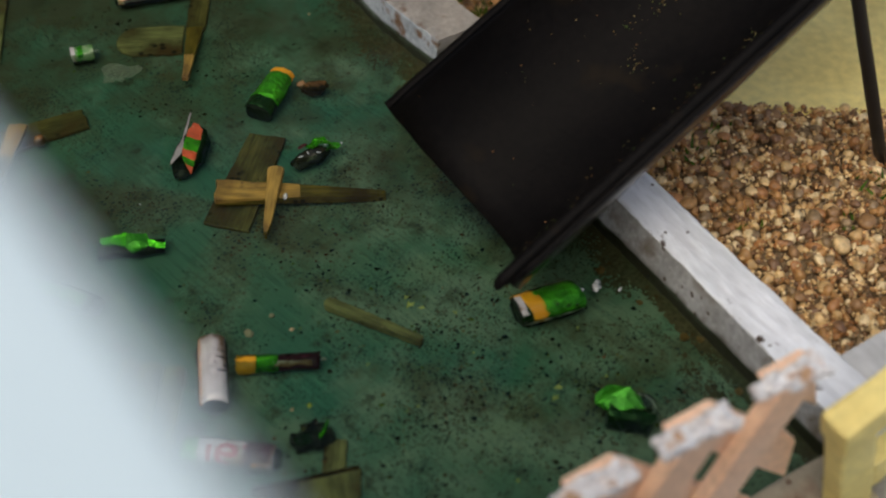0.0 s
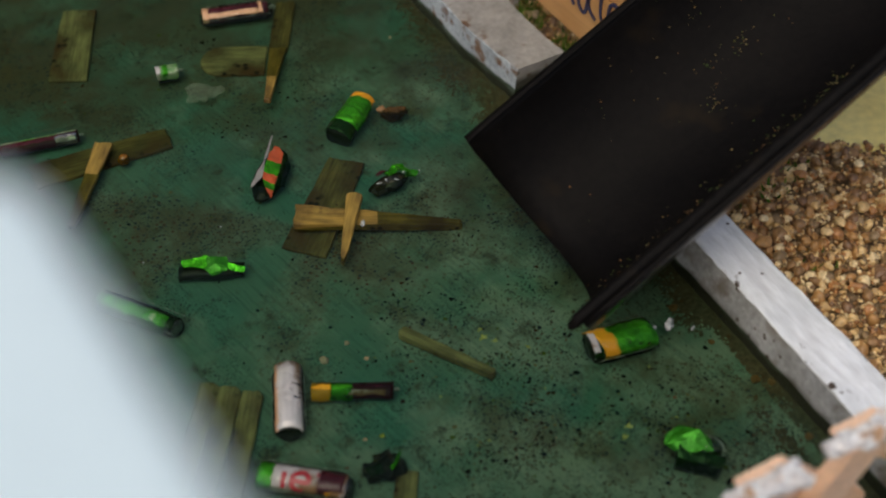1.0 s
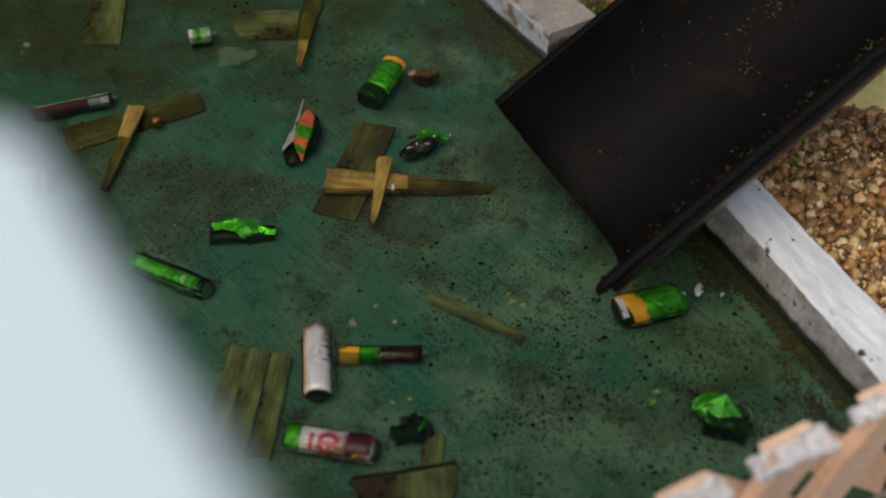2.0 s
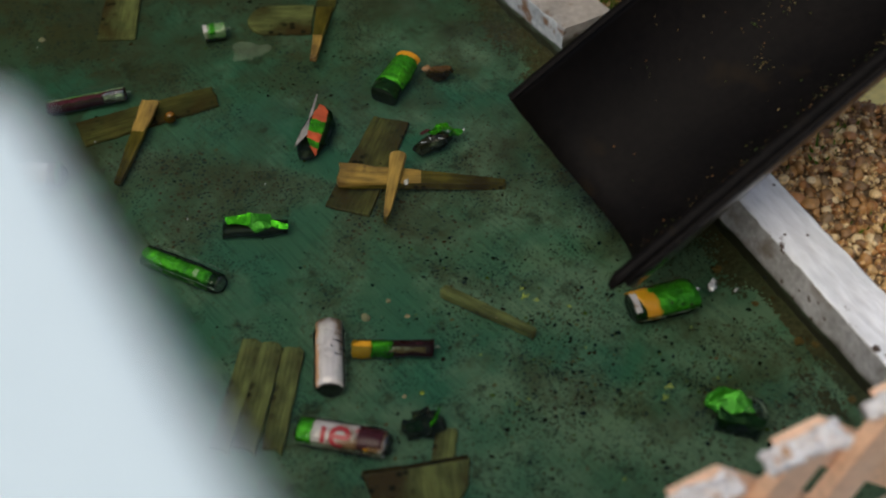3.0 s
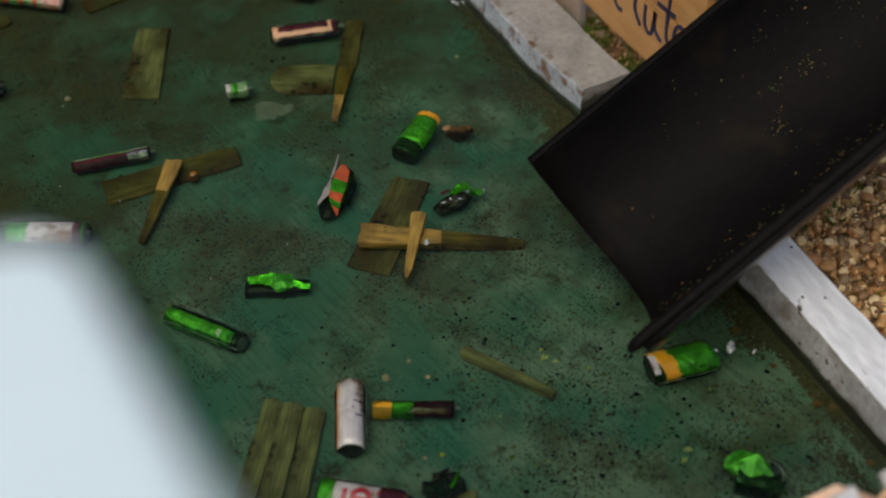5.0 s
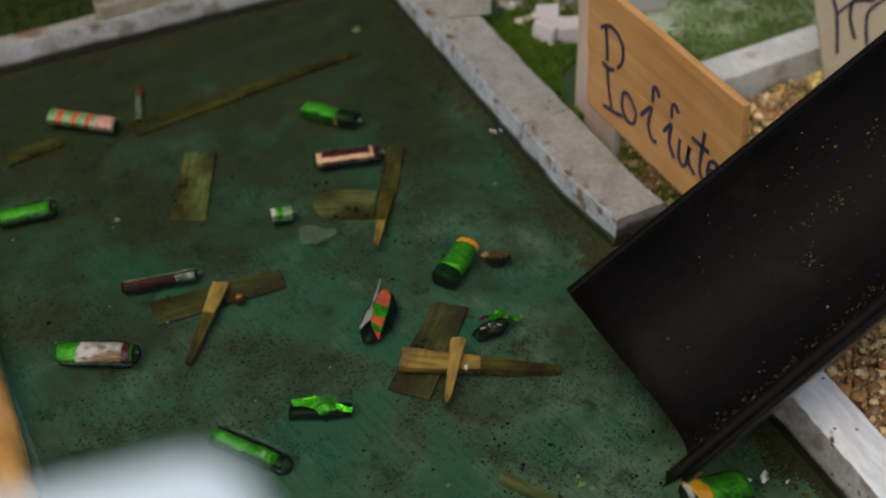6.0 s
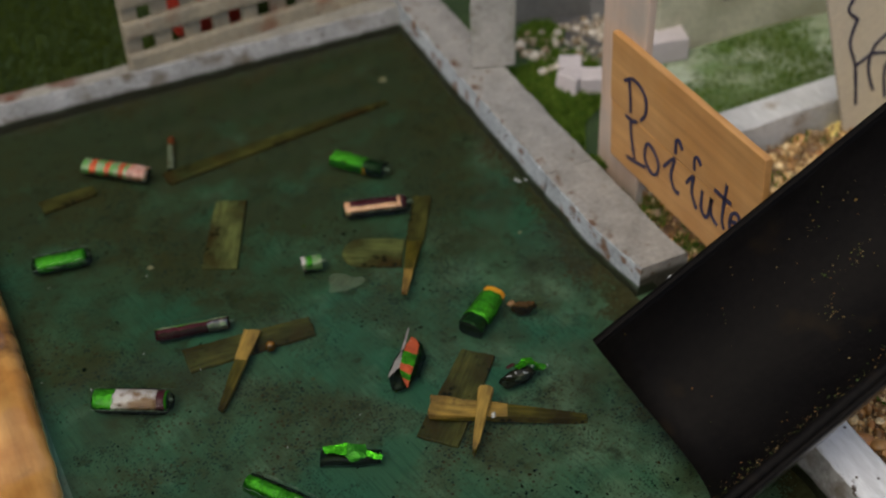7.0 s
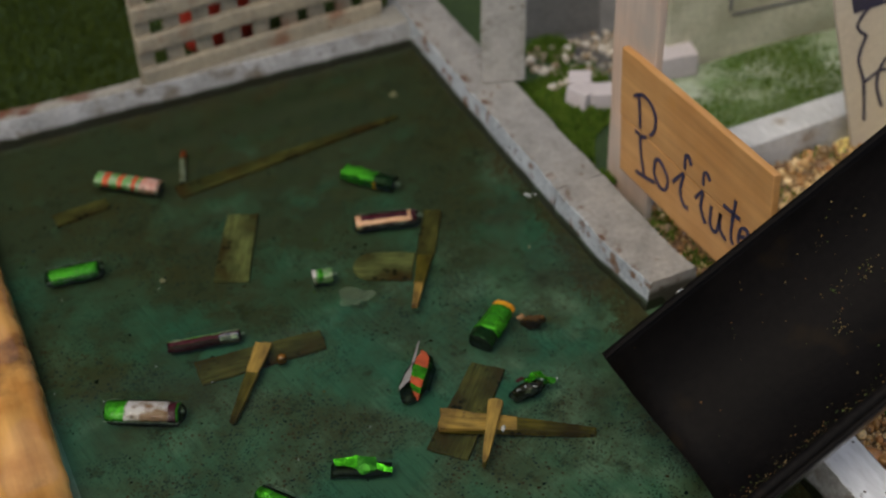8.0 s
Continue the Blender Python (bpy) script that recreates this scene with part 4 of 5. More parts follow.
roll("striped_can", -38.9, 111.8, -41, 17.6, 5.8, PAPER, [(0, .13, MOTTLED), (.13, .23, CORAL), (.23, .36, MOTTLED), (.36, .44, CORAL), (.44, .57, MOTTLED), (.57, .65, CORAL), (.65, .71, MOTTLED), (.71, .96, BLUSH)], "small rolled can striped green and coral, lying in water", "can", 0.08, 0.85, None, seed=1)
roll("green_can", 16.2, 85.5, -51, 14.0, 5.8, DARKGREEN, [(0, .64, GREEN, 60, 215), (.62, .70, ORANGE, 150, 205)], "crushed green foil can with dark open end", "can", 0.16, 0.8, None, seed=2, twist=0.8)
roll("maroon_can", 13, 68.1, -17, 14.8, 5.2, MAROON, [(0, .09, BUFF), (.06, .88, BUFF, 118, 148), (.86, .91, BUFF, 60, 150)], "maroon rolled can with a buff stripe", "can", 0.04, 0.9, None, True, seed=3, twist=1.0)
roll("maroon_roll", -40.2, 48.2, -12, 16.4, 4.1, MAROON, [(.70, .98, SILVER, 95, 175), (.0, .97, MOTTLED, 62, 80)], "maroon and white paper roll with a torn edge", "paper roll", 0.09, 0.85, None, seed=4, twist=0.6)
roll("label_can", -58.2, 33.2, -29, 15.6, 6.3, GREEN, [(0, .28, GREEN), (.26, .86, PAPER), (.86, .97, MAROON)], "green, white and maroon can with muddy label", "can", 0.07, 0.86, None, True, seed=5, twist=0.55)
roll("green_roll", -60.4, 84.4, -10, 12.4, 5.4, DARKGREEN, [(.06, .97, GREEN, 72, 182)], "bright green foil roll in clear film", "can", 0.1, 0.85, None, True, seed=6, twist=0.5)
roll("green_stub", -8.4, 56.2, -16, 4.8, 4.9, MOTTLED, [(.0, .16, PAPER), (.26, .5, GREEN, 60, 150)], "short green and white stub of a can", "can stub", 0.10, 0.85, None, seed=7, twist=0.7, exact=True)
roll("green_can", 19.0, 22.7, 36, 12.4, 6.8, DARKGREEN, [(.26, .90, GREEN, 5, 178), (.89, 1, ORANGE, 8, 176)], "green foil can with an orange end, lying askew", "can", 0.10, 0.85, None, False, seed=8, tilt=-5, pinch=lambda u: 1.14 - 0.28 * u, span=(20, 160), exact=True)
roll("green_can", -39.2, -5.4, -55, 16.4, 4.7, DARKGREEN, [(0, .90, GREEN, 70, 215), (.68, .74, MOTTLED, 90, 190)], "long green foil can with a silver end", "can", 0.12, 0.85, SILVER, True, seed=10)
# the long buff and grey strips paint the tube's darker, shaded sides
roll("white_tube", -23.8, -37.4, 66, 14.3, 5.6, PEARL, [(0, 1, PEARL, 34, 170), (0, 1, BUFF, 18, 44), (.44, .47, SILVER, 112, 158), (.54, .57, SILVER, 106, 160), (.65, .68, SILVER, 108, 156), (.75, .78, SILVER, 116, 150), (.02, .97, INSIDE, 150, 170)], "white paper tube wrapped in clear film", "tube", 0.03, 0.95, None, True, seed=11, span=(30, 172))
roll("yellow_green_roll", -13.2, -41, -29, 14.4, 4.1, MAROON, [(0, .22, ORANGE, 60, 220), (.22, .50, GREEN, 60, 200), (.44, .90, PAPER, 112, 146)], "thin yellow, green and maroon foil roll", "can", 0.14, 0.8, None, False, seed=12, twist=0.6)
red_can = roll("red_letter_can", -29.0, -53.8, -40, 14.9, 5.6, PAPER, [(0, .17, GREEN), (.17, .70, PAPER), (.68, .98, MAROON), (.82, .98, PAPER, 140, 190), (.78, .84, ORANGE, 150, 176)], "white can with red print, green and maroon ends", "can", 0.015, 0.9, SILVER, True, seed=13, span=(5, 192))
letter = [(-1.25 + 0.36 * k, 121) for k in range(8)] + [(1.5 * math.cos(radians(g)), 121 - 37 * math.sin(radians(g))) for g in range(12, 312, 20)]
for pts in ([(-2.9, 154 - 8 * k) for k in range(9)], letter, [(2.5 + 0.2 * k, 84) for k in range(3)]):
    part("print", cyl_stroke(pts, 0.80, 2.54, 0.9), RED, red_can)
roll("orange_band_can", 33.8, -54.4, -11, 11.6, 7.1, DARKGREEN, [(0, .10, PAPER, 60, 150), (.09, .36, ORANGE, 6, 192, -1.1), (.32, 1, GREEN, 6, 188, -1.1)], "green foil can with an orange band under the gutter", "can", 0.07, 0.88, None, True, seed=15, twist=1.0)
roll("cigarette_end", -25, 113, 72, 13.5, 2.0, PAPER, [(.78, 1, CORAL)], "white cigarette end with an orange tip", "cigarette end", 0.04, 0.95, seed=18)
bm = bmesh.new()
bmesh.ops.create_icosphere(bm, subdivisions=3, radius=1.3)
for v in bm.verts:
    v.co += noise.noise_vector(v.co * 0.9) * 0.2
link("amber_bead", bm, AMBER, at=place(-26.6, 35.2, 1.9), smooth=True, label="round amber drop on a soaked stick", category="bead", group="rubbish in the pool")


def plate(quads, thick=0.1, cuts=3, rough=0.08, seed=0):
    """A thin crumpled sheet of the given four-cornered pieces, which share their corners."""
    bm = bmesh.new()
    made = {}
    for quad in quads:
        corners = []
        for q in quad:
            key = tuple(round(c, 3) for c in q)
            if key not in made:
                made[key] = bm.verts.new(q)
            if made[key] not in corners:
                corners.append(made[key])
        bm.faces.new(corners)
    bmesh.ops.subdivide_edges(bm, edges=list(bm.edges), cuts=cuts, use_grid_fill=True)
    for v in bm.verts:
        v.co += noise.noise_vector(v.co * 0.7 + Vector((seed, 0, 0))) * rough * 2 + noise.noise_vector(v.co * 2.2 + Vector((0, seed, 0))) * rough
    bmesh.ops.solidify(bm, geom=list(bm.faces), thickness=thick)
    return bm


def lump(size, seed, rough=0.35, level=3):
    """An uneven crumpled lump."""
    bm = bmesh.new()
    bmesh.ops.create_icosphere(bm, subdivisions=level, radius=1)
    for v in bm.verts:
        n0 = v.co.copy()
        v.co = Vector((n0.x * size[0], n0.y * size[1], n0.z * size[2]))
        v.co += noise.noise_vector(n0 * 1.3 + Vector((seed, 0, 0))) * rough * size[1] + noise.noise_vector(n0 * 3.1 + Vector((0, seed, 0))) * rough * 0.5 * size[1]
        v.co.z = max(v.co.z, -size[2])
    return bm


def along(points, u):
    """The point at u (0 to 1) along a chain of (u, x, y, z)."""
    for a, b in zip(points, points[1:]):
        if u <= b[0]:
            return Vector(a[1:]).lerp(Vector(b[1:]), (u - a[0]) / (b[0] - a[0]))
    return Vector(points[-1][1:])


def folded_wrapper():
    """A wrapper folded along a ridge: a printed flap on one side, its grey inside on the other, and a near-black lump
    under both that paints the shade there.
    """
    root = empty("folded_wrapper", place(-2.0, 16.0, 0), "folded wrapper printed coral and green, grey inside", "wrapper", "rubbish in the pool")
    wet(-2.6, 15.8, 53, 7.2, 3.0)
    ridge = [(0, 3.0, 5.3, 4.2), (.3, 0.2, 2.5, 4.7), (.55, -2.2, -0.7, 4.6), (.72, -3.4, -2.8, 4.3), (1, -3.8, -7.4, 3.6)]
    hem = [(0, 3.9, 5.0, 3.7), (.12, 3.9, 3.1, 3.5), (.35, 2.2, 0.6, 3.4), (.7, -1.5, -4.1, 3.2), (1, -3.7, -7.5, 3.5)]
    for u0, u1, mat in ((0.0, .35, CORAL), (.35, .56, GREEN), (.56, .69, CORAL), (.69, .83, GREEN), (.83, .99, CORAL)):
        rows = [(u0 + (u1 - u0) * k / 3) for k in range(4)]
        quads = [[tuple(along(ridge, a)), tuple(along(hem, a)), tuple(along(hem, b)), tuple(along(ridge, b))] for a, b in zip(rows, rows[1:])]
        part("stripe", plate(quads, 0.1, 2, 0.07, 3), mat, root)
    side = [[(4.0, 4.8, 3.5), (5.0, 4.0, 2.2), (4.0, 0.2, 2.1), (2.4, 0.7, 3.2)], [(2.4, 0.7, 3.2), (4.0, 0.2, 2.1), (0.3, -4.6, 2.2), (-1.3, -4.0, 3.1)]]
    part("side", plate(side, 0.1, 3, 0.1, 17), DARKGREEN, root, "dark green side of the wrapper")
    part("inside", plate([[(-0.5, 2.0, 4.7), (-2.5, -1.6, 4.5), (-6.3, -2.6, 3.0), (-2.6, 1.0, 3.6)]], 0.1, 4, 0.08, 7), INSIDE, root, "grey inside of the wrapper")
    part("point", plate([[(3.6, 8.0, 4.6), (3.8, 7.8, 4.6), (0.1, 2.4, 4.7), (-0.7, 2.3, 4.5)]], 0.1, 3, 0.03, 8), INSIDE, root, "thin grey point of the wrapper")
    part("body", lump((6.9, 3.2, 1.45), 21, 0.22), UNDERSHADE, root, smooth=True, at=place(-0.9, 0.0, 1.5, 0, 0, 51))


folded_wrapper()


def ridge_sheet(stations, seed, rough=0.1):
    """A sheet bent over a ridge. Stations along it: x, upper edge y, ridge y, lower edge y, ridge z, edge z."""
    rows = []
    for x, up, mid, low, top, edge in stations:
        rows.append([(x, up, edge), (x, (up + mid) / 2, edge + (top - edge) * 0.62), (x, mid, top), (x, (low + mid) / 2, edge + (top - edge) * 0.55), (x, low, edge)])
    quads = [[a[j], a[j + 1], b[j + 1], b[j]] for a, b in zip(rows, rows[1:]) for j in range(4)]
    return plate(quads, 0.1, 1, rough, seed)


def green_bottle():
    root = empty("green_bottle", place(-23.0, -2.0, 0), "twisted bright green foil bottle lying in water", "bottle", "rubbish in the pool")
    wet(-23.0, -2.0, -25, 6.2, 1.9)
    part("body", tube(1.9, -6.3, 5.9, 14, 12, 0.25, 9, 0.72, pinch=lambda u: 1.0 - 0.35 * max(u - 0.5, 0)), UNDERSHADE, root, at=place(0.0, 0.2, 1.42, 0, 0, -25), smooth=True)
    a, b, c, d = (-4.7, 3.8, 3.5), (-0.3, 1.6, 4.4), (-1.7, -0.5, 3.6), (-4.9, 2.4, 2.9)
    # lit facets and the crease's glint get brighter foil, the dimmer half duller
    part("flap", plate([[a, (-2.6, 2.7, 3.9), (-3.2, 1.1, 3.5), d], [(-2.6, 2.7, 3.9), b, c, (-3.2, 1.1, 3.5)]], 0.1, 4, 0.05, 4), FOIL, root, "bright green folded foil")
    part("crease", plate([[(-0.75, 1.95, 4.45), (-0.1, 1.6, 4.5), (-1.2, -0.6, 3.7), (-1.9, -0.3, 3.7)]], 0.1, 3, 0.06, 12), FOIL, root, "sharp crease, its glint put in bright foil")
    e, f, g, h = (3.1, 0.2, 3.8), (3.0, -1.8, 3.3), (0.4, -2.5, 2.9), (-1.0, -2.2, 2.9)
    part("flap", plate([[b, (1.4, 0.8, 4.1), (0.6, -0.6, 3.9), c], [(1.4, 0.8, 4.1), e, f, (0.6, -0.6, 3.9)], [c, (0.6, -0.6, 3.9), g, h], [(0.6, -0.6, 3.9), f, (1.9, -2.4, 3.0), g]], 0.1, 3, 0.06, 6), LEAF, root, "duller green foil")
    part("tail", plate([[(2.8, -1.2, 3.8), (3.9, -2.6, 3.7), (3.2, -3.5, 3.1), (2.4, -2.3, 3.1)], [(3.9, -2.6, 3.7), (5.2, -3.8, 3.6), (4.8, -4.5, 3.2), (3.2, -3.5, 3.1)]], 0.1, 3, 0.05, 8), FOIL, root, "bright green twisted end")


green_bottle()


def foil_scrap():
    root = empty("foil_scrap", place(17.4, 2.4, 0), "crumpled shiny green foil scrap with painted silvery glints", "foil scrap", "rubbish in the pool")
    wet(17.0, 2.4, 4, 4.4, 2.2)
    part("body", lump((4.6, 2.1, 1.6), 3, 0.35), GLINT, root, "dark shiny crumpled foil", at=place(-0.3, -0.1, 1.75, 0, 0, 4))
    part("flap", plate([[(-0.4, 2.0, 3.1), (2.0, 2.5, 3.4), (2.4, 0.4, 3.9), (0.2, 0.2, 3.5)], [(2.0, 2.5, 3.4), (4.3, 2.4, 3.1), (4.6, -0.2, 3.0), (2.4, 0.4, 3.9)]], 0.1, 4, 0.16, 2), FOIL, root, "bright green torn flap")
    part("fold", plate([[(4.3, 0.6, 3.1), (6.2, -0.9, 3.1), (5.4, -1.8, 2.8), (2.8, -1.2, 3.0)]], 0.1, 3, 0.14, 5), LEAF, root, "dull green end")
    part("fold", plate([[(-1.8, 2.5, 2.9), (0.0, 2.6, 3.2), (0.2, 1.7, 3.6), (-1.9, 1.6, 3.3)]], 0.1, 3, 0.12, 5), MAROON, root, "dark red fold")
    # small pale plates paint the glints on the foil
    for x, y, turn, size in ((-2.6, -0.6, 160, 0.6), (-1.0, -0.3, 60, 0.35), (0.9, -1.3, 130, 0.5), (3.2, 0.1, 20, 0.4), (6.1, -1.2, 40, 0.25)):
        bit = plate([[(-size, -0.25, 0), (size, -0.1, 0.1), (size * 0.8, 0.15, 0), (-size * 0.7, 0.12, 0.1)]], 0.06, 2, 0.08, size)
        part("glossy_fold", bit, FILMGLINT, root, "small fold painting a silvery glint", at=place(x, y, 3.45, 12, 0, turn))


foil_scrap()


def dark_foil():
    root = empty("dark_foil", place(-15.2, -58.0, 0, 0, 0, -20), "crushed dark green foil scrap", "foil scrap", "rubbish in the pool")
    part("body", lump((3.8, 2.5, 1.15), 8, 0.45), UNDERSHADE, root, at=place(-0.4, 0.0, 1.2))
    part("fold", ridge_sheet([(0.4, -0.4, -0.9, -1.5, 3.2, 2.7), (1.4, 0.8, 0.1, -0.4, 3.5, 2.9), (2.4, 2.4, 1.9, 1.6, 3.3, 3.0)], 3, 0.08), FOIL, root, "bright green fold")
    part("fold", plate([[(-2.4, 2.2, 2.4), (0.6, 2.9, 2.8), (0.8, 1.6, 2.9), (-2.2, 1.0, 2.5)]], 0.1, 3, 0.15, 9), GLINT, root, "dark shiny fold")
    part("fold", plate([[(-3.6, 0.2, 1.9), (-1.2, 0.6, 2.5), (-0.8, -1.4, 2.3), (-3.2, -1.4, 1.7)]], 0.1, 3, 0.15, 14), DARKGREEN, root, "dark green fold")


dark_foil()


def brown_clump():
    root = empty("brown_clump", place(28.2, 20.4, 0, 0, 0, -25), "small brown clump of rotten leaf", "clump", "rubbish in the pool")
    wet(28.2, 20.4, -25, 3.0, 1.4)
    part("leaf", lump((3.0, 1.5, 1.3), 12, 0.6), ROTTEN, root, at=place(0, 0, 2.2))
    part("bud", lump((1.0, 0.9, 0.8), 5, 0.35, 2), AMBERSTONE, root, "orange-brown bud", at=place(-2.8, 0.3, 2.9))


brown_clump()


def crumpled_leaf_foil():
    """A torn green foil with a clear dome over its end."""
    root = empty("torn_foil", place(30.8, -81.2, 0), "torn crumpled green foil with a clear dome", "foil scrap", "rubbish in the pool")
    wet(30.8, -81.2, -30, 3.6, 3.4)
    part("body", tube(2.5, -3.6, 4.0, 14, 9, 0.35, 33, 0.75), DARKGREEN, root, smooth=False, at=place(0.2, -1.4, 1.6, 0, 0, -50))
    bm = bmesh.new()
    left, notch, top, ridge, tip, fold, low, back_side = ((-3.4, 3.6, 3.0), (-2.6, 4.7, 3.6), (0.0, 4.7, 4.0), (2.0, 1.8, 5.2), (2.9, -2.2, 3.2), (-0.5, -0.4, 3.0), (-2.9, 1.4, 2.5), (3.5, 0.2, 3.4))
    sheet = [bm.verts.new(q) for q in (left, notch, top, ridge, tip, fold, low, back_side)]
    for tri in ((0, 1, 2), (0, 2, 3), (0, 3, 5), (0, 5, 6), (3, 4, 5), (3, 7, 4)):
        bm.faces.new([sheet[q] for q in tri])
    bmesh.ops.subdivide_edges(bm, edges=list(bm.edges), cuts=3, use_grid_fill=True)
    for v in bm.verts:
        v.co += noise.noise_vector(v.co * 0.55) * 0.28 + noise.noise_vector(v.co * 1.9) * 0.10
    bmesh.ops.solidify(bm, geom=list(bm.faces), thickness=0.12)
    part("flap", bm, LEAF, root, "bright green torn flap")
    dome = tube(2.7, -0.5, 3.4, 16, 6, 0.03, 35, 0.9, pinch=lambda u: math.sqrt(max(1 - u * u, 0.01)))
    ob = part("clear_dome", dome, FILM, root, "clear plastic dome", at=place(2.4, -0.6, 2.0, 0, -12, -18), smooth=True)
    ob.visible_shadow = False
    # a pale crescent paints the white glint along the dome
    bm = bmesh.new()
    loops = []
    for k in range(13):
        g = radians(75 - 11 * k)
        c, w = Vector((1.9 + 3.3 * math.cos(g), -0.9 + 3.0 * math.sin(g), 2.5)), 0.12 + 0.30 * k / 12
        loops.append([bm.verts.new(c + Vector((math.cos(g), math.sin(g), 0)) * w * math.cos(q) + Vector((0, 0, w * math.sin(q)))) for q in (0, 1.26, 2.51, 3.77, 5.03)])
    for a, b in zip(loops, loops[1:]):
        for q in range(5):
            bm.faces.new((a[q], a[(q + 1) % 5], b[(q + 1) % 5], b[q]))
    bm.faces.new(loops[0]), bm.faces.new(loops[-1][::-1])
    part("film_rim", bm, FILMGLINT, root, "pale rim painting the glint of the clear dome", smooth=True)


crumpled_leaf_foil()


# ---------------------------------------------------------------- sticks and splinters in the water
def stick(x, y, turn, length, w0, w1, mat, label, z=0.05, thick=1.1, tilt=0.0, round_start=0.0, round_end=0.0, category="stick", seed=0, skew=0.0):
    """A flat stick along its x, w0 wide at its start and w1 at its end, round or square at either end."""
    x, y = x - 0.5 * (z + thick - 0.9), y - 0.72 * (z + thick - 0.9)
    h = length / 2
    r4 = random.Random(seed)
    pts = []
    n = 9

    def edge(u):
        return (w0 + (w1 - w0) * u) / 2

    for k in range(n + 1):
        u = k / n
        pts.append((-h + length * u, -edge(u) + r4.uniform(-0.1, 0.1)))
    pts[0] = (pts[0][0] + r4.uniform(0.1, 0.6), pts[0][1])
    pts[-1] = (pts[-1][0] - r4.uniform(0.1, 0.6), pts[-1][1])
    if not round_end:
        for k in (0.25, 0.5, 0.75):
            pts.append((h + r4.uniform(-0.35, 0.2), edge(1) * (2 * k - 1)))
    if round_end:
        for k in range(1, 8):
            a = radians(-90 + 180 * k / 8)
            pts.append((h + round_end * math.cos(a), edge(1) * math.sin(a)))
    for k in range(n, -1, -1):
        u = k / n
        pts.append((-h + length * u + skew, edge(u) + r4.uniform(-0.1, 0.1)))
    if not round_start:
        for k in (0.75, 0.5, 0.25):
            pts.append((-h + r4.uniform(-0.2, 0.35), edge(0) * (2 * k - 1)))
    if round_start:
        for k in range(1, 8):
            a = radians(90 + 180 * k / 8)
            pts.append((-h + round_start * math.cos(a), edge(0) * math.sin(a)))
    if z + thick > 2.9:
        wet(x, y, turn, h, (w0 + w1) / 4)
    return link(category.replace(" ", "_"), outline(pts, 0, thick, 0.18), mat, at=place(x, y, z, 0, tilt, turn), label=label, category=category, group="sticks in the pool")


stick(2.8, 106.9, 4, 63, 5.2, 1.4, SODDEN, "long thin soaked splinter of wood under water", seed=1, thick=0.9)
stick(-22.3, 77.6, -116, 25, 7.6, 8.2, SOAKED, "flat soaked piece of craft stick under water", seed=2, thick=0.9)
stick(20.9, 60.6, -121, 18, 4.4, 4.2, SODDEN, "soaked square end of a splinter", seed=3, thick=0.9, category="splinter")
stick(12.0, 45.6, -121, 21, 3.6, 1.2, TAN, "tan pointed splinter rising out of the water", z=1.6, thick=1.1, tilt=-7, seed=4, category="splinter")
stick(8.3, 53.6, -28, 10, 9.6, 9.8, SOAKED, "rounded soaked end of a craft stick", round_start=4.5, seed=5, thick=0.8)
stick(-52.6, 108.6, 4, 14, 5, 4, SODDEN, "short soaked splinter under water", seed=6, thick=0.8, category="splinter")
stick(-34.5, 32.9, -128, 22.5, 3.8, 1.4, TAN, "tan splinter lying over a soaked stick", z=1.6, thick=1.1, tilt=5, seed=7, category="splinter")
stick(-29.8, 39.5, -5, 29, 7.4, 6.0, SODDEN, "dark soaked stick with brown ends", seed=8, thick=0.9)
stick(4, 4.2, -135, 27, 7.6, 9.2, SODDEN, "wide soaked craft stick under two splinters", seed=9, thick=0.9)
stick(11.2, -4.6, -29, 32.6, 5.6, 1.6, TAN, "long tapered tan splinter, one end out of water", z=1.2, thick=1.7, tilt=4.6, seed=10, category="splinter")
stick(5.2, -4.4, -126, 16, 3.3, 0.8, TAN, "pointed tan splinter crossing another one", z=3.0, thick=1.2, tilt=8, seed=11, category="splinter", round_start=1.0)
stick(6.4, -40.2, -60, 18.5, 2.3, 1.7, SOAKED, "short olive twig lying on the pool bed", z=0.3, thick=1.7, seed=12, category="twig", round_end=0.7, round_start=0.7)
for k, (dx, w) in enumerate(((-3.9, 3.7), (0.0, 4.3), (4.3, 3.9))):
    a = radians(-126 + 90)
    stick(-37.6 + dx * math.cos(a), -37.8 + dx * math.sin(a), -126 + k, 24 - k, w, w * 0.95, SOAKED, "soaked strip of a split craft stick", seed=13 + k, thick=0.9, skew=1.0)
half_disc = stick(-20.6, -64.5, -109, 1.6, 18, 17.4, SOAKED, "wide rounded soaked stick end with a dark edge", seed=17, thick=1.0, round_end=9)
part("dark_edge", box(-1.0, -0.25, -8.9, 8.7, 0.5, 1.25, 0.15, 6, 0.25, 31), ROTTEN, half_disc, "dark brown rotten edge")
stick(-14.4, -62.6, -123, 7, 3.8, 3.8, SOAKED, "small soaked strip beside a wide stick", seed=18, thick=0.8, category="splinter")
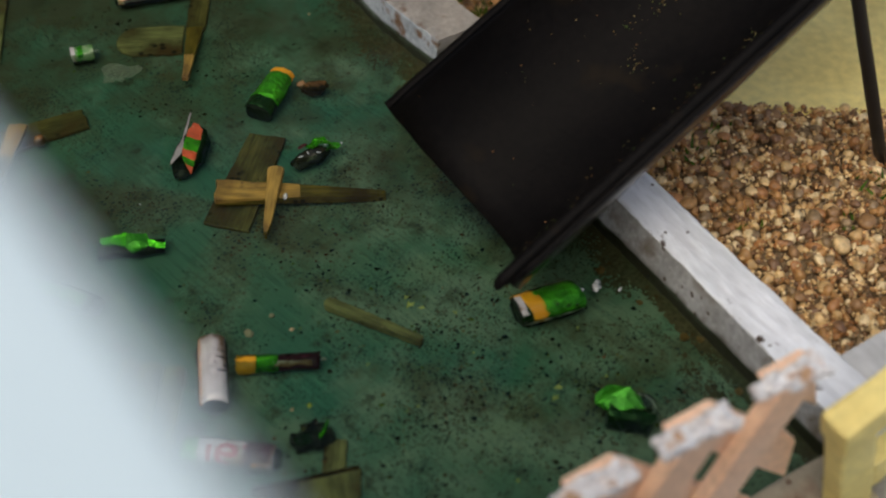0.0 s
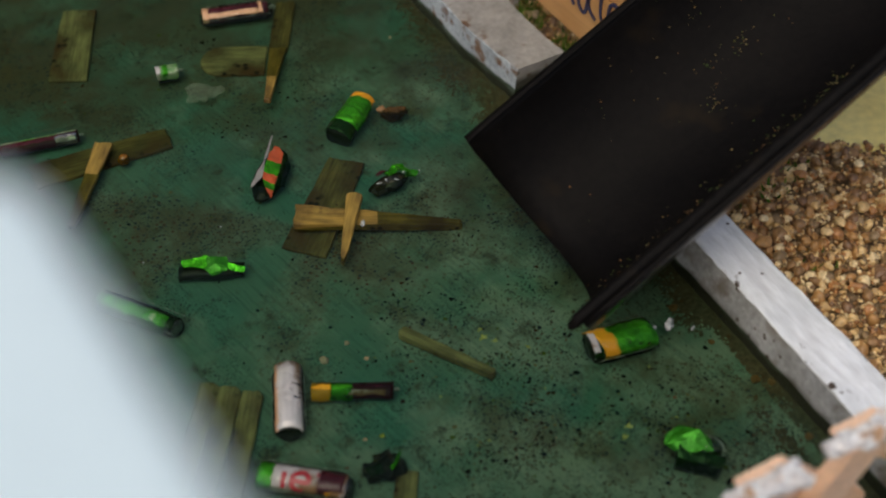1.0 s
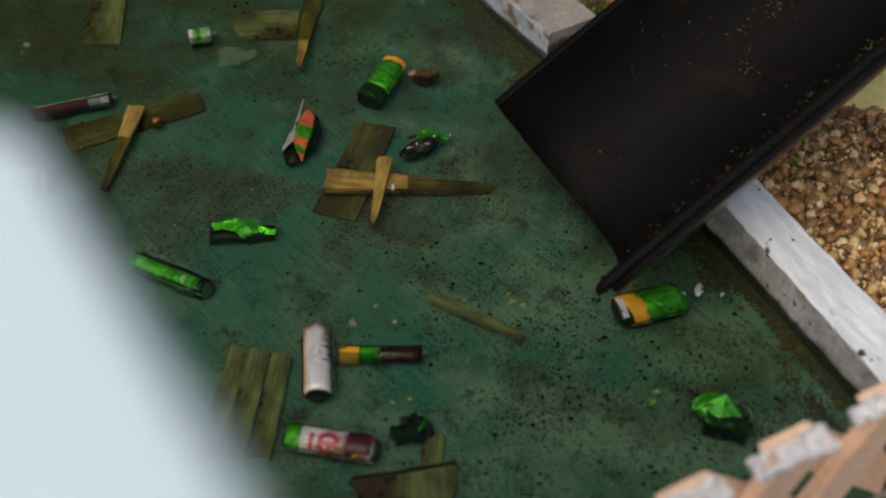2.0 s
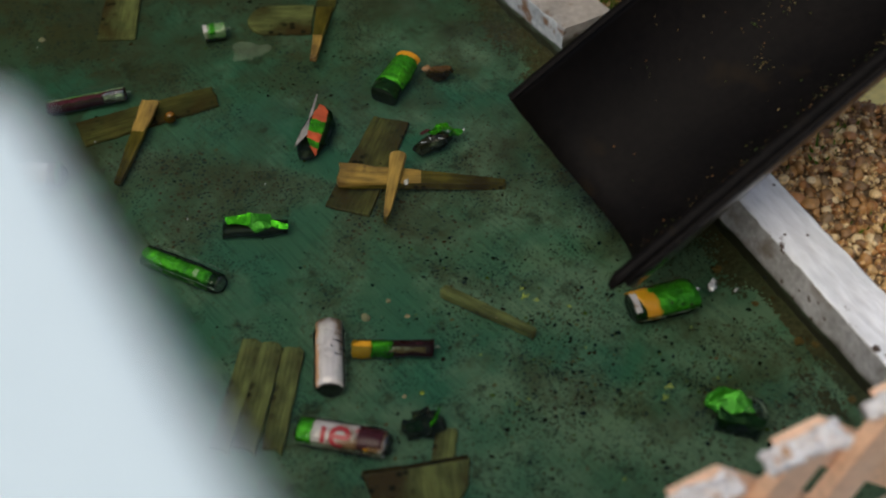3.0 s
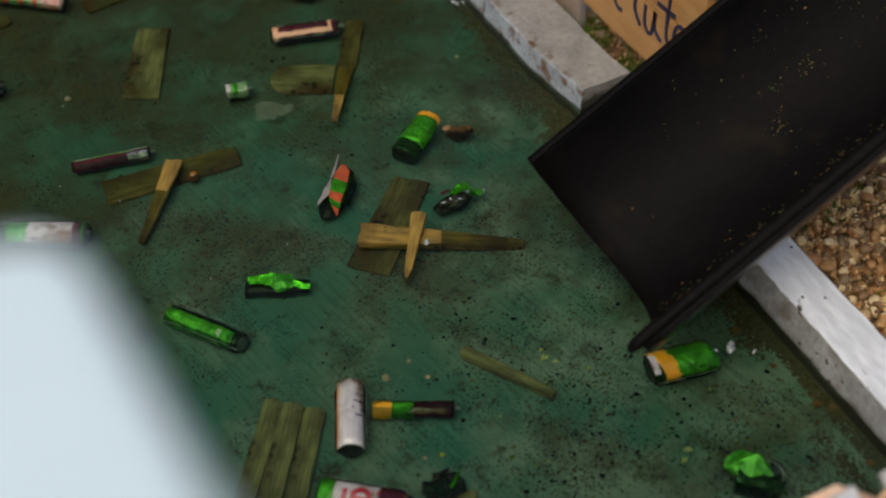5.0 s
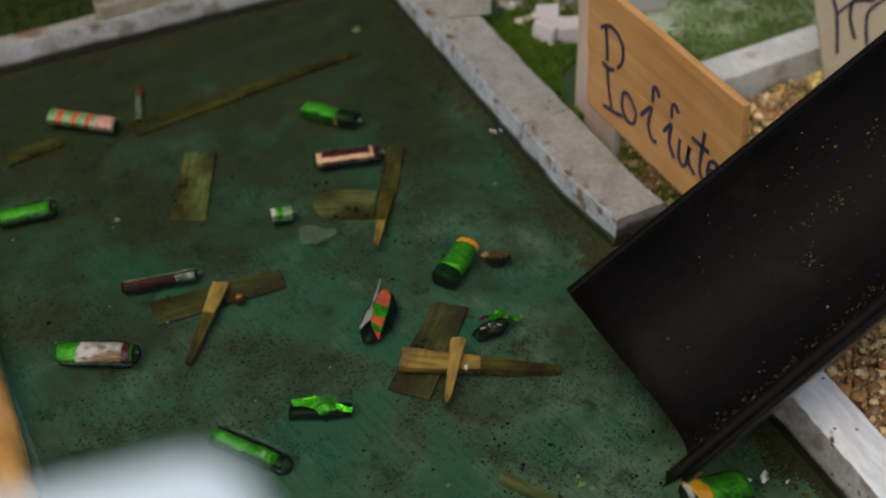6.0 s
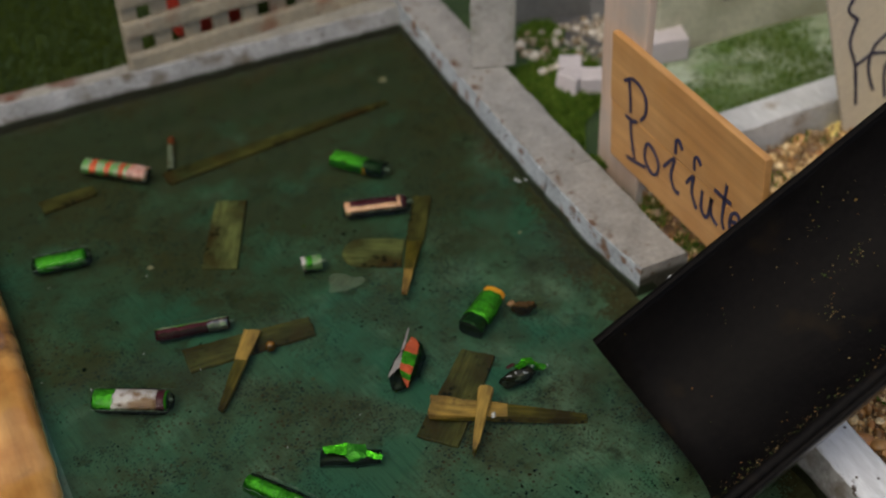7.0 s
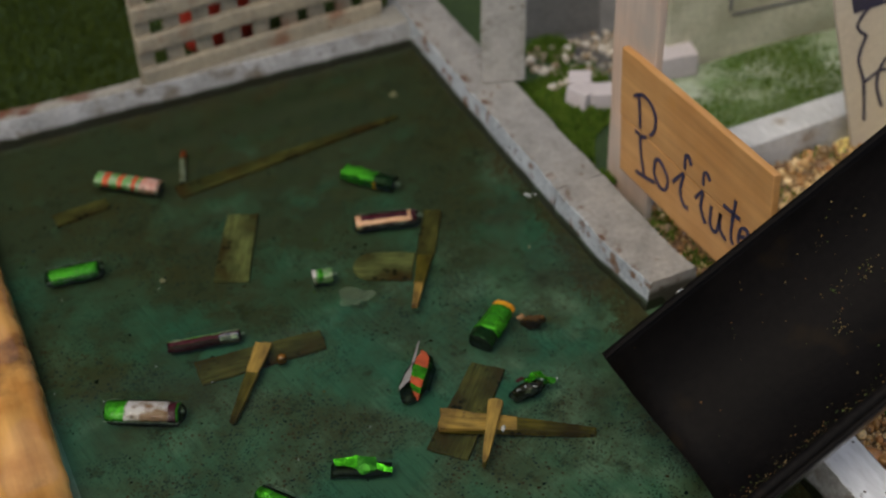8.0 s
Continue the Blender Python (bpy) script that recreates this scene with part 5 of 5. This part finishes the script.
def milky_film():
    """Half clear, half milky film with a fine crinkle."""
    m = bpy.data.materials.new("milky_film")
    m.use_nodes = True
    n, l = m.node_tree.nodes, m.node_tree.links
    clear, mix, tex, ramp = (n.new("ShaderNode" + k) for k in ("BsdfTransparent", "MixShader", "TexNoise", "MapRange"))
    tex.inputs["Scale"].default_value, tex.inputs["Detail"].default_value = 700, 5.0
    ramp.inputs[1].default_value, ramp.inputs[2].default_value, ramp.inputs[3].default_value, ramp.inputs[4].default_value = 0.42, 0.64, 0.06, 0.75
    n["Principled BSDF"].inputs["Base Color"].default_value = (0.50, 0.52, 0.48, 1)
    n["Principled BSDF"].inputs["Roughness"].default_value = 0.25
    l.new(tex.outputs[0], ramp.inputs[0]), l.new(ramp.outputs[0], mix.inputs[0])
    l.new(clear.outputs[0], mix.inputs[1]), l.new(n["Principled BSDF"].outputs[0], mix.inputs[2])
    l.new(mix.outputs[0], n["Material Output"].inputs[0])
    return m


def torn_film():
    """A crumpled scrap of film with a ragged outline."""
    bm = bmesh.new()
    rings = []
    for k in range(9):
        row = []
        for q in range(40):
            a = math.tau * q / 40
            edge = 1 + 0.22 * math.sin(3 * a + 1.0) + 0.30 * noise.noise(Vector((math.cos(a) * 2.2, math.sin(a) * 2.2, 5)))
            p = Vector((4.1 * math.cos(a), 2.9 * math.sin(a), 0)) * edge * (k + 0.4) / 8.4
            crinkle = noise.noise(p * 0.7) + 0.8 * noise.noise(p * 1.9 + Vector((4, 0, 0)))
            row.append(bm.verts.new(p + Vector((0, 0, 0.55 + 0.6 * crinkle))))
        rings.append(row)
    bm.faces.new(rings[0])
    for a, b in zip(rings, rings[1:]):
        for q in range(40):
            bm.faces.new((a[q], b[q], b[(q + 1) % 40], a[(q + 1) % 40]))
    bmesh.ops.solidify(bm, geom=list(bm.faces), thickness=0.1)
    return bm


scrap = link("plastic_scrap", torn_film(), milky_film(), at=place(-4.0, 46.8, 1.2, 0, 0, -24), label="crumpled clear plastic scrap under water", category="plastic scrap")
scrap.visible_shadow = False

# ---------------------------------------------------------------- flecks on the pool bed
verts, faces = [], []
r5 = random.Random(23)
for k in range(30000):
    if k < 15000:
        x, y = r5.gauss(17, 19), r5.gauss(-74, 22)
    elif k < 18500:
        x, y = r5.gauss(8, 18), r5.gauss(-42, 20)
    else:
        x, y = r5.uniform(POOL_X0, POOL_X1), r5.uniform(POOL_Y0, POOL_Y1)
    if noise.noise(Vector((x * 0.07, y * 0.07, 7))) + 0.7 * noise.noise(Vector((x * 0.25, y * 0.25, 2))) < r5.uniform(-0.35, 0.7):
        continue
    if not (POOL_X0 + 1 < x < POOL_X1 - 1 and POOL_Y0 + 1 < y < POOL_Y1 - 1):
        continue
    s = min(r5.lognormvariate(-2.25, 0.6), 0.6)
    base, w, z = len(verts), r5.uniform(0, 6.3), (3.02 if r5.random() < 0.05 else 0.02)
    for q in range(5):
        g = w + q * 1.2566
        m = s * r5.uniform(0.5, 1.3)
        verts.append((x + math.cos(g) * m, y + math.sin(g) * m, z))
    verts.append((x, y, z + 0.08 + 0.12 * s))
    faces += [(base + q, base + (q + 1) % 5, base + 5) for q in range(5)]
merge_mesh("silt_flecks", verts, faces, FLECK, False, label="dark and rusty flecks of silt on the pool bed", category="silt")
# brown rotted bits that lie in loose clusters
verts, faces = [], []
heaps = [(r5.uniform(-12, 44), r5.uniform(-98, -30)) for k in range(22)] + [(r5.uniform(-60, 45), r5.uniform(-25, 120)) for k in range(12)]
for cx, cy in heaps:
    spread = r5.uniform(2.0, 5.0)
    for k in range(int(14 * spread)):
        x, y, m = cx + r5.gauss(0, spread), cy + r5.gauss(0, spread), min(r5.lognormvariate(-2.1, 0.55), 0.5)
        if not (POOL_X0 + 1 < x < POOL_X1 - 2 and POOL_Y0 + 1 < y < POOL_Y1 - 2):
            continue
        base, w = len(verts), r5.uniform(0, 6.3)
        for q in range(5):
            g = w + q * 1.2566
            verts.append((x + math.cos(g) * m * r5.uniform(0.5, 1.5), y + math.sin(g) * m * r5.uniform(0.5, 1.3), 0.03))
        verts.append((x, y, 0.12 + 0.15 * m))
        faces += [(base + q, base + (q + 1) % 5, base + 5) for q in range(5)]
merge_mesh("rotted_leaf_bits", verts, faces, ROTBITS, False, label="brown rotted leaf bits on the pool bed", category="silt")
for k, (x, y, s, mat) in enumerate(((37.3, 119, 1.1, PALE), (-42, 74.3, 0.7, PALE), (-13.9, -30.9, 0.8, PALE), (-8.5, -29.3, 0.5, PALE), (40.4, 45.3, 0.4, PALE), (48.1, -51.8, 0.9, AMBERSTONE), (51.0, -73.0, 0.9, AMBERSTONE), (53.0, -74.8, 0.8, AMBERSTONE), (51.3, -87.4, 0.8, AMBERSTONE), (49.4, -62.0, 0.6, AMBERSTONE))):
    bm = bmesh.new()
    bmesh.ops.create_icosphere(bm, subdivisions=2, radius=s)
    for v in bm.verts:
        v.co += noise.noise_vector(v.co * 1.2 + Vector((k, k, 0))) * s * 0.5
        v.co.z *= 0.6
    link("chip", bm, mat, at=place(x, y, s * 0.35 + 0.1), label="tiny pale chip of stone in the water" if mat is PALE else "small orange-brown chip lying in the mud", category="chip", group="chips in the pool")


def leaf_scrap(x, y, turn, size, z=3.05):
    """A tiny forked shred of leaf that floats on the water."""
    bm = bmesh.new()
    for way, long in ((0, 1.0), (48, 0.6), (-35, 0.45)):
        a = radians(way)
        start = 0.35 * size * (way != 0)
        rows = []
        for k in range(5):
            u = k / 4
            cx, cy = start + math.cos(a) * long * size * u, math.sin(a) * long * size * u + 0.12 * size * math.sin(u * 3)
            wdt = size * 0.11 * (1 - 0.6 * u) + 0.02
            rows.append([bm.verts.new((cx - math.sin(a) * q * wdt, cy + math.cos(a) * q * wdt, h + 0.05 * math.sin(u * 5 + way))) for q, h in ((-1, 0), (0, 0.12), (1, 0), (0, -0.06))])
        for p, q in zip(rows, rows[1:]):
            for j in range(4):
                bm.faces.new((p[j], p[(j + 1) % 4], q[(j + 1) % 4], q[j]))
    link("leaf_scrap", bm, YOUNG, at=place(x, y, z, 0, 0, turn), label="tiny yellow-green shred of leaf on the water", category="leaf scrap", group="leaf scraps in the pool")


for x, y, turn, size in ((23.3, -71.6, -20, 2.6), (21.6, -73.6, 15, 2.4), (11.7, -42.7, 10, 3.0), (13.4, -43.9, -30, 2.0), (18.2, -47.8, -70, 1.6), (12.5, -40.8, 20, 1.8), (34.5, -63.0, 40, 1.2), (7.0, -84.0, 15, 1.4), (1.5, -62.5, -20, 1.1), (16.0, -58.0, 60, 1.0), (32.5, -74.5, 100, 1.0), (-1.0, -50.5, 30, 1.1)):
    leaf_scrap(x, y, turn, size * 0.62)


def film_shred(x, y, turn, size, label):
    bm = bmesh.new()
    bmesh.ops.create_icosphere(bm, subdivisions=3, radius=1)
    for v in bm.verts:
        v.co = Vector((v.co.x * size, v.co.y * size * 0.42, v.co.z * size * 0.25)) + noise.noise_vector(v.co * 2.1 + Vector((x, y, 0))) * size * 0.35
    link("film_shred", bm, FILMGLINT, at=place(x, y, 3.0, 0, 0, turn), smooth=True, label=label, category="film shred", group="shreds of clear film in the pool")


film_shred(47.6, 60.0, -70, 1.0, "crumpled shred of clear film beside the kerb")
film_shred(49.4, 59.4, -60, 0.5, "small shred of clear film beside the kerb")
# the next two paint white glints as pale film
film_shred(46.7, -59.4, 20, 0.6, "tiny pale shred painting a white glint on the water")
film_shred(7.0, -6.0, 60, 0.9, "pale shred painting the white glint between two splinters")
film_shred(43.6, -56.4, 35, 1.5, "crumpled shiny shred of clear film beside the can")


# pale specks that paint the small glints round the cans
for x, y in ((-65.4, 75.7), (-74.2, 46.6), (-52.1, 44.8), (-33.9, 5.3), (-39.1, -1.2), (-17.3, 6.8), (-44.1, 69.1), (-55.0, 86.0), (-42.6, 34.5), (-65.2, 39.6)):
    film_shred(x, y, 40 * x, 0.24, "tiny pale speck painting a glint on the water")


def mud_shade_bank(name, x0, x1, y0, y1, keep, seed, label):
    """A thin uneven bank of brown mud on the bed that also paints the kerb's shade and dark reflection: a grid whose
    thin places are left open.
    """
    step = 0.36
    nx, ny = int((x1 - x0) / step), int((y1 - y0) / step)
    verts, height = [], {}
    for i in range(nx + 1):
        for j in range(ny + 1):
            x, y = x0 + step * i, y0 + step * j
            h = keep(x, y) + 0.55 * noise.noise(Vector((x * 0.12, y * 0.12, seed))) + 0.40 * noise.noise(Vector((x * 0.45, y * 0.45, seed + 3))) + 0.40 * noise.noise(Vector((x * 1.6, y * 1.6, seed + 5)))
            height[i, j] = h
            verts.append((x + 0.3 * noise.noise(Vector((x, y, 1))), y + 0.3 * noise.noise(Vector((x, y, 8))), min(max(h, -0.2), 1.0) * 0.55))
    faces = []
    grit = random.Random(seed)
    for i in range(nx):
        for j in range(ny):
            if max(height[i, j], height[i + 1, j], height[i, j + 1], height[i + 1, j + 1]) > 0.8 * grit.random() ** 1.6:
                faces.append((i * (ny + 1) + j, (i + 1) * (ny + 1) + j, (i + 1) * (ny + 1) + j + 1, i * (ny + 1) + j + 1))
    merge_mesh(name, verts, faces, MUDSHADE, True, label=label, category="mud")


def near_mud_shade(x, y):
    """Deep at the foot of the kerb, where its dark reflection is painted too, with a strip of bare paint along it."""
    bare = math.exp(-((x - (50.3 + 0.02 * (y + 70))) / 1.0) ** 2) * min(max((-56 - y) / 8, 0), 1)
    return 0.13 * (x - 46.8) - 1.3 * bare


mud_shade_bank("mud_near", 42, 56, -105, 8, near_mud_shade, 2, "dark brown mud and painted kerb shade along the foot of the kerb")
# the bulge near y 25 paints the gutter's shade on the bed
mud_shade_bank("mud_far", 36, 53, -16, 142, lambda x, y: 0.11 * (x - 46.0 + 2.0 * math.exp(-((y - 25) / 22) ** 2)), 5, "dark brown mud and painted shade along the far kerb")
mud_shade_bank("mud_back", -76, 50, 122, 146, lambda x, y: 0.09 * (y + 0.05 * x - 136.0), 9, "dark brown mud and painted shade along the back kerb")


def water_sheet():
    """The still surface; it climbs by half a millimetre round whatever breaks it, and along the kerbs."""
    step = 0.55
    xs = np.arange(POOL_X0 - 0.3, POOL_X1 + 3.4, step)
    ys = np.arange(POOL_Y0 - 0.3, POOL_Y1 + 0.4, step)
    gx, gy = np.meshgrid(xs, ys, indexing="ij")
    gz = 2.9 + 0.05 * np.sin(gx * 0.11 + 1.3 * np.sin(gy * 0.07)) * np.sin(gy * 0.09 + 0.7)
    rise = np.zeros_like(gx)
    for x, y, c, s, h, w in WET:
        u, v = (gx - x) * c + (gy - y) * s, -(gx - x) * s + (gy - y) * c
        du, dv = np.abs(u) - h, np.abs(v) - w
        du, dv = du + 0.8, dv + 0.8
        d = np.hypot(np.maximum(du, 0), np.maximum(dv, 0)) + np.minimum(np.maximum(du, dv), 0) - 0.8
        rise = np.maximum(rise, np.where(d > -0.8, np.exp(-np.maximum(d, 0) / 0.55), 0))
    gz = gz + 0.38 * rise
    n, m = gx.shape
    idx = np.arange(n * m).reshape(n, m)
    quads = np.stack([idx[:-1, :-1], idx[1:, :-1], idx[1:, 1:], idx[:-1, 1:]], -1).reshape(-1, 4)
    ob = merge_mesh("water", np.stack([gx, gy, gz], -1).reshape(-1, 3), quads.tolist(), WATER, True, label="shallow still green water over the pool bed", category="water", kind="structure")
    ob.visible_shadow = False


water_sheet()


# ---------------------------------------------------------------- gravel, turf and moss
def ball(level):
    bm = bmesh.new()
    bmesh.ops.create_icosphere(bm, subdivisions=level, radius=1)
    vs = np.array([v.co[:] for v in bm.verts])
    fs = [tuple(v.index for v in f.verts) for f in bm.faces]
    bm.free()
    return vs, fs


def stones(name, count, region, sizes, level, seed, label, z=0.0, mound=None, mat=None):
    r6 = np.random.RandomState(seed)
    bv, bf = ball(level)
    bf = np.array(bf)
    vs, fs = [], []
    k = 0
    for tries in range(count):
        x, y = r6.uniform(*region[0]), r6.uniform(*region[1])
        if 0.588 * (x - 112) + 0.809 * (y + 37.5) > 1 and 0.809 * (x - 112) - 0.588 * (y + 37.5) > -36 and y < 44 and x < 150 and name in ("gravel", "sand") and y < 12:
            continue
        if name == "gravel_far" and 0.588 * (x - 112) + 0.809 * (y + 37.5) > 1 and y < 14:
            continue
        s = sizes[0] + (sizes[1] - sizes[0]) * r6.rand() ** 2.2
        axes = s * r6.uniform(0.65, 1.35, 3) * (1, 1, 0.8)
        q, _ = np.linalg.qr(r6.randn(3, 3))
        lump = 1 + 0.17 * np.sin(bv @ r6.randn(3) * 2.0 + r6.rand() * 6) + 0.08 * np.sin(bv @ r6.randn(3) * 4)
        p = (bv * lump[:, None] * axes) @ q.T
        h = z + s * r6.uniform(0.0, 0.9) + (mound(x, y) if mound else 0)
        vs.append(p + (x, y, h))
        fs.append(bf + k * len(bv))
        k += 1
    return merge_mesh(name, np.concatenate(vs), np.concatenate(fs).tolist(), mat or PEBBLE, True, label=label, category="gravel")


rise = lambda x, y: 1.2 * noise.noise(Vector((x * 0.05, y * 0.05, 2)))
stones("gravel", 6200, ((66, 126), (-92, 44)), (0.45, 1.45), 2, 3, "brown and tan rounded gravel beside the kerb", -1.0, rise)
stones("gravel_far", 900, ((126, 230), (-20, 44)), (0.7, 1.9), 2, 4, "loose brown gravel further off", -1.0, rise)
stones("sand", 9000, ((66, 135), (-92, 45)), (0.22, 0.6), 1, 5, "coarse sand between the pebbles", 0.2, rise)
stones("pale_gravel", 190, ((74, 104), (96, 116)), (0.5, 1.3), 2, 6, "pale gravel ridge behind the moss", 3.2, None, CHALK)
r7 = random.Random(8)
shapes = []
for k in range(90):
    x, y = r7.uniform(67.5, 106), r7.uniform(-90, 40)
    at = place(x, y, 1.1 + rise(x, y) + r7.uniform(0, 0.5), r7.uniform(-15, 15), r7.uniform(-15, 15), r7.uniform(0, 360))
    size = r7.uniform(0.55, 0.85) if r7.random() < 0.85 else r7.uniform(0.95, 1.15)
    label = "smooth rounded pebble lying on the gravel" if size <= 0.9 else "large smooth pebble lying on the gravel"
    if k < 12:
        bm = bmesh.new()
        bmesh.ops.create_icosphere(bm, subdivisions=2, radius=1)
        s = Vector((r7.uniform(1.4, 2.2), r7.uniform(1.2, 1.7), r7.uniform(0.9, 1.3)))
        for v in bm.verts:
            v.co = Vector((v.co.x * s.x, v.co.y * s.y, v.co.z * s.z)) + noise.noise_vector(v.co * 0.9 + Vector((k * 3.1, 0, 0))) * 0.45
        ob = link("pebble", bm, STONE, at=at, smooth=True, label=label, category="pebble", group="large pebbles on the gravel")
        shapes.append(ob.data)
    else:
        ob = new("pebble", shapes[k % 12])
        ob.matrix_basis = at
        tagged(ob, label, "pebble", "large pebbles on the gravel")
    ob.scale = (size, size, size)


def blades(name, count, region, height, width, z, seed, label, keep=None, mat=None):
    """Short fine blades: a low tuft each, as one mesh."""
    r8 = random.Random(seed)
    vs, fs = [], []
    for k in range(count):
        x, y = r8.uniform(*region[0]), r8.uniform(*region[1])
        if keep and not keep(x, y):
            continue
        a, h = r8.uniform(0, 6.3), height * r8.uniform(0.5, 1.3)
        dx, dy = math.cos(a) * width, math.sin(a) * width
        lx, ly = r8.gauss(0, 0.45) * h, r8.gauss(0, 0.45) * h
        b = len(vs)
        vs += [(x - dx, y - dy, z - 0.2), (x + dx, y + dy, z - 0.2), (x + lx * 0.5 + dx * 0.6, y + ly * 0.5 + dy * 0.6, z + h * 0.6), (x + lx, y + ly, z + h)]
        fs += [(b, b + 1, b + 2), (b, b + 2, b + 3)]
    return merge_mesh(name, vs, fs, mat or TURF, False, label=label, category="turf")


blades("turf_back", 46000, ((-85, 60), (148.5, 245)), 1.8, 0.22, 2.0, 1, "dense dark green artificial turf behind the kerb", lambda x, y: y > 151.2 or y > 145.3 - 0.095 * x + 0.5)
blades("turf_side", 22000, ((65.2, 90), (54, 125)), 1.7, 0.26, 3.0, 2, "bright green moss beside the kerb", lambda x, y: noise.noise(Vector((x * 0.06, y * 0.06, 5))) > -0.25, TUFT)
blades("moss_gravel", 2600, ((70, 150), (-80, 45)), 1.8, 0.35, 1.0, 3, "small tufts of moss on the gravel", lambda x, y: noise.noise(Vector((x * 0.07, y * 0.07, 9))) > 0.32 + (0.12 if y < 0 else -0.2), TUFT)
blades("moss_sign", 1500, ((66, 76), (-6, 52)), 1.6, 0.22, 0.6, 4, "moss at the foot of the sign", lambda x, y: noise.noise(Vector((x * 0.12, y * 0.12, 4))) > 0.05, TUFT)
blades("pond_moss", 26000, ((90, 180), (56, 89)), 0.7, 0.2, 2.0, 5, "green moss on the glazed bed", lambda x, y: noise.noise(Vector((x * 0.04, y * 0.09, 1))) + 0.5 * noise.noise(Vector((x * 0.2, y * 0.25, 3))) > 0.35 * math.sin(x * 91.7 + y * 57.3) - 0.12, TUFT)
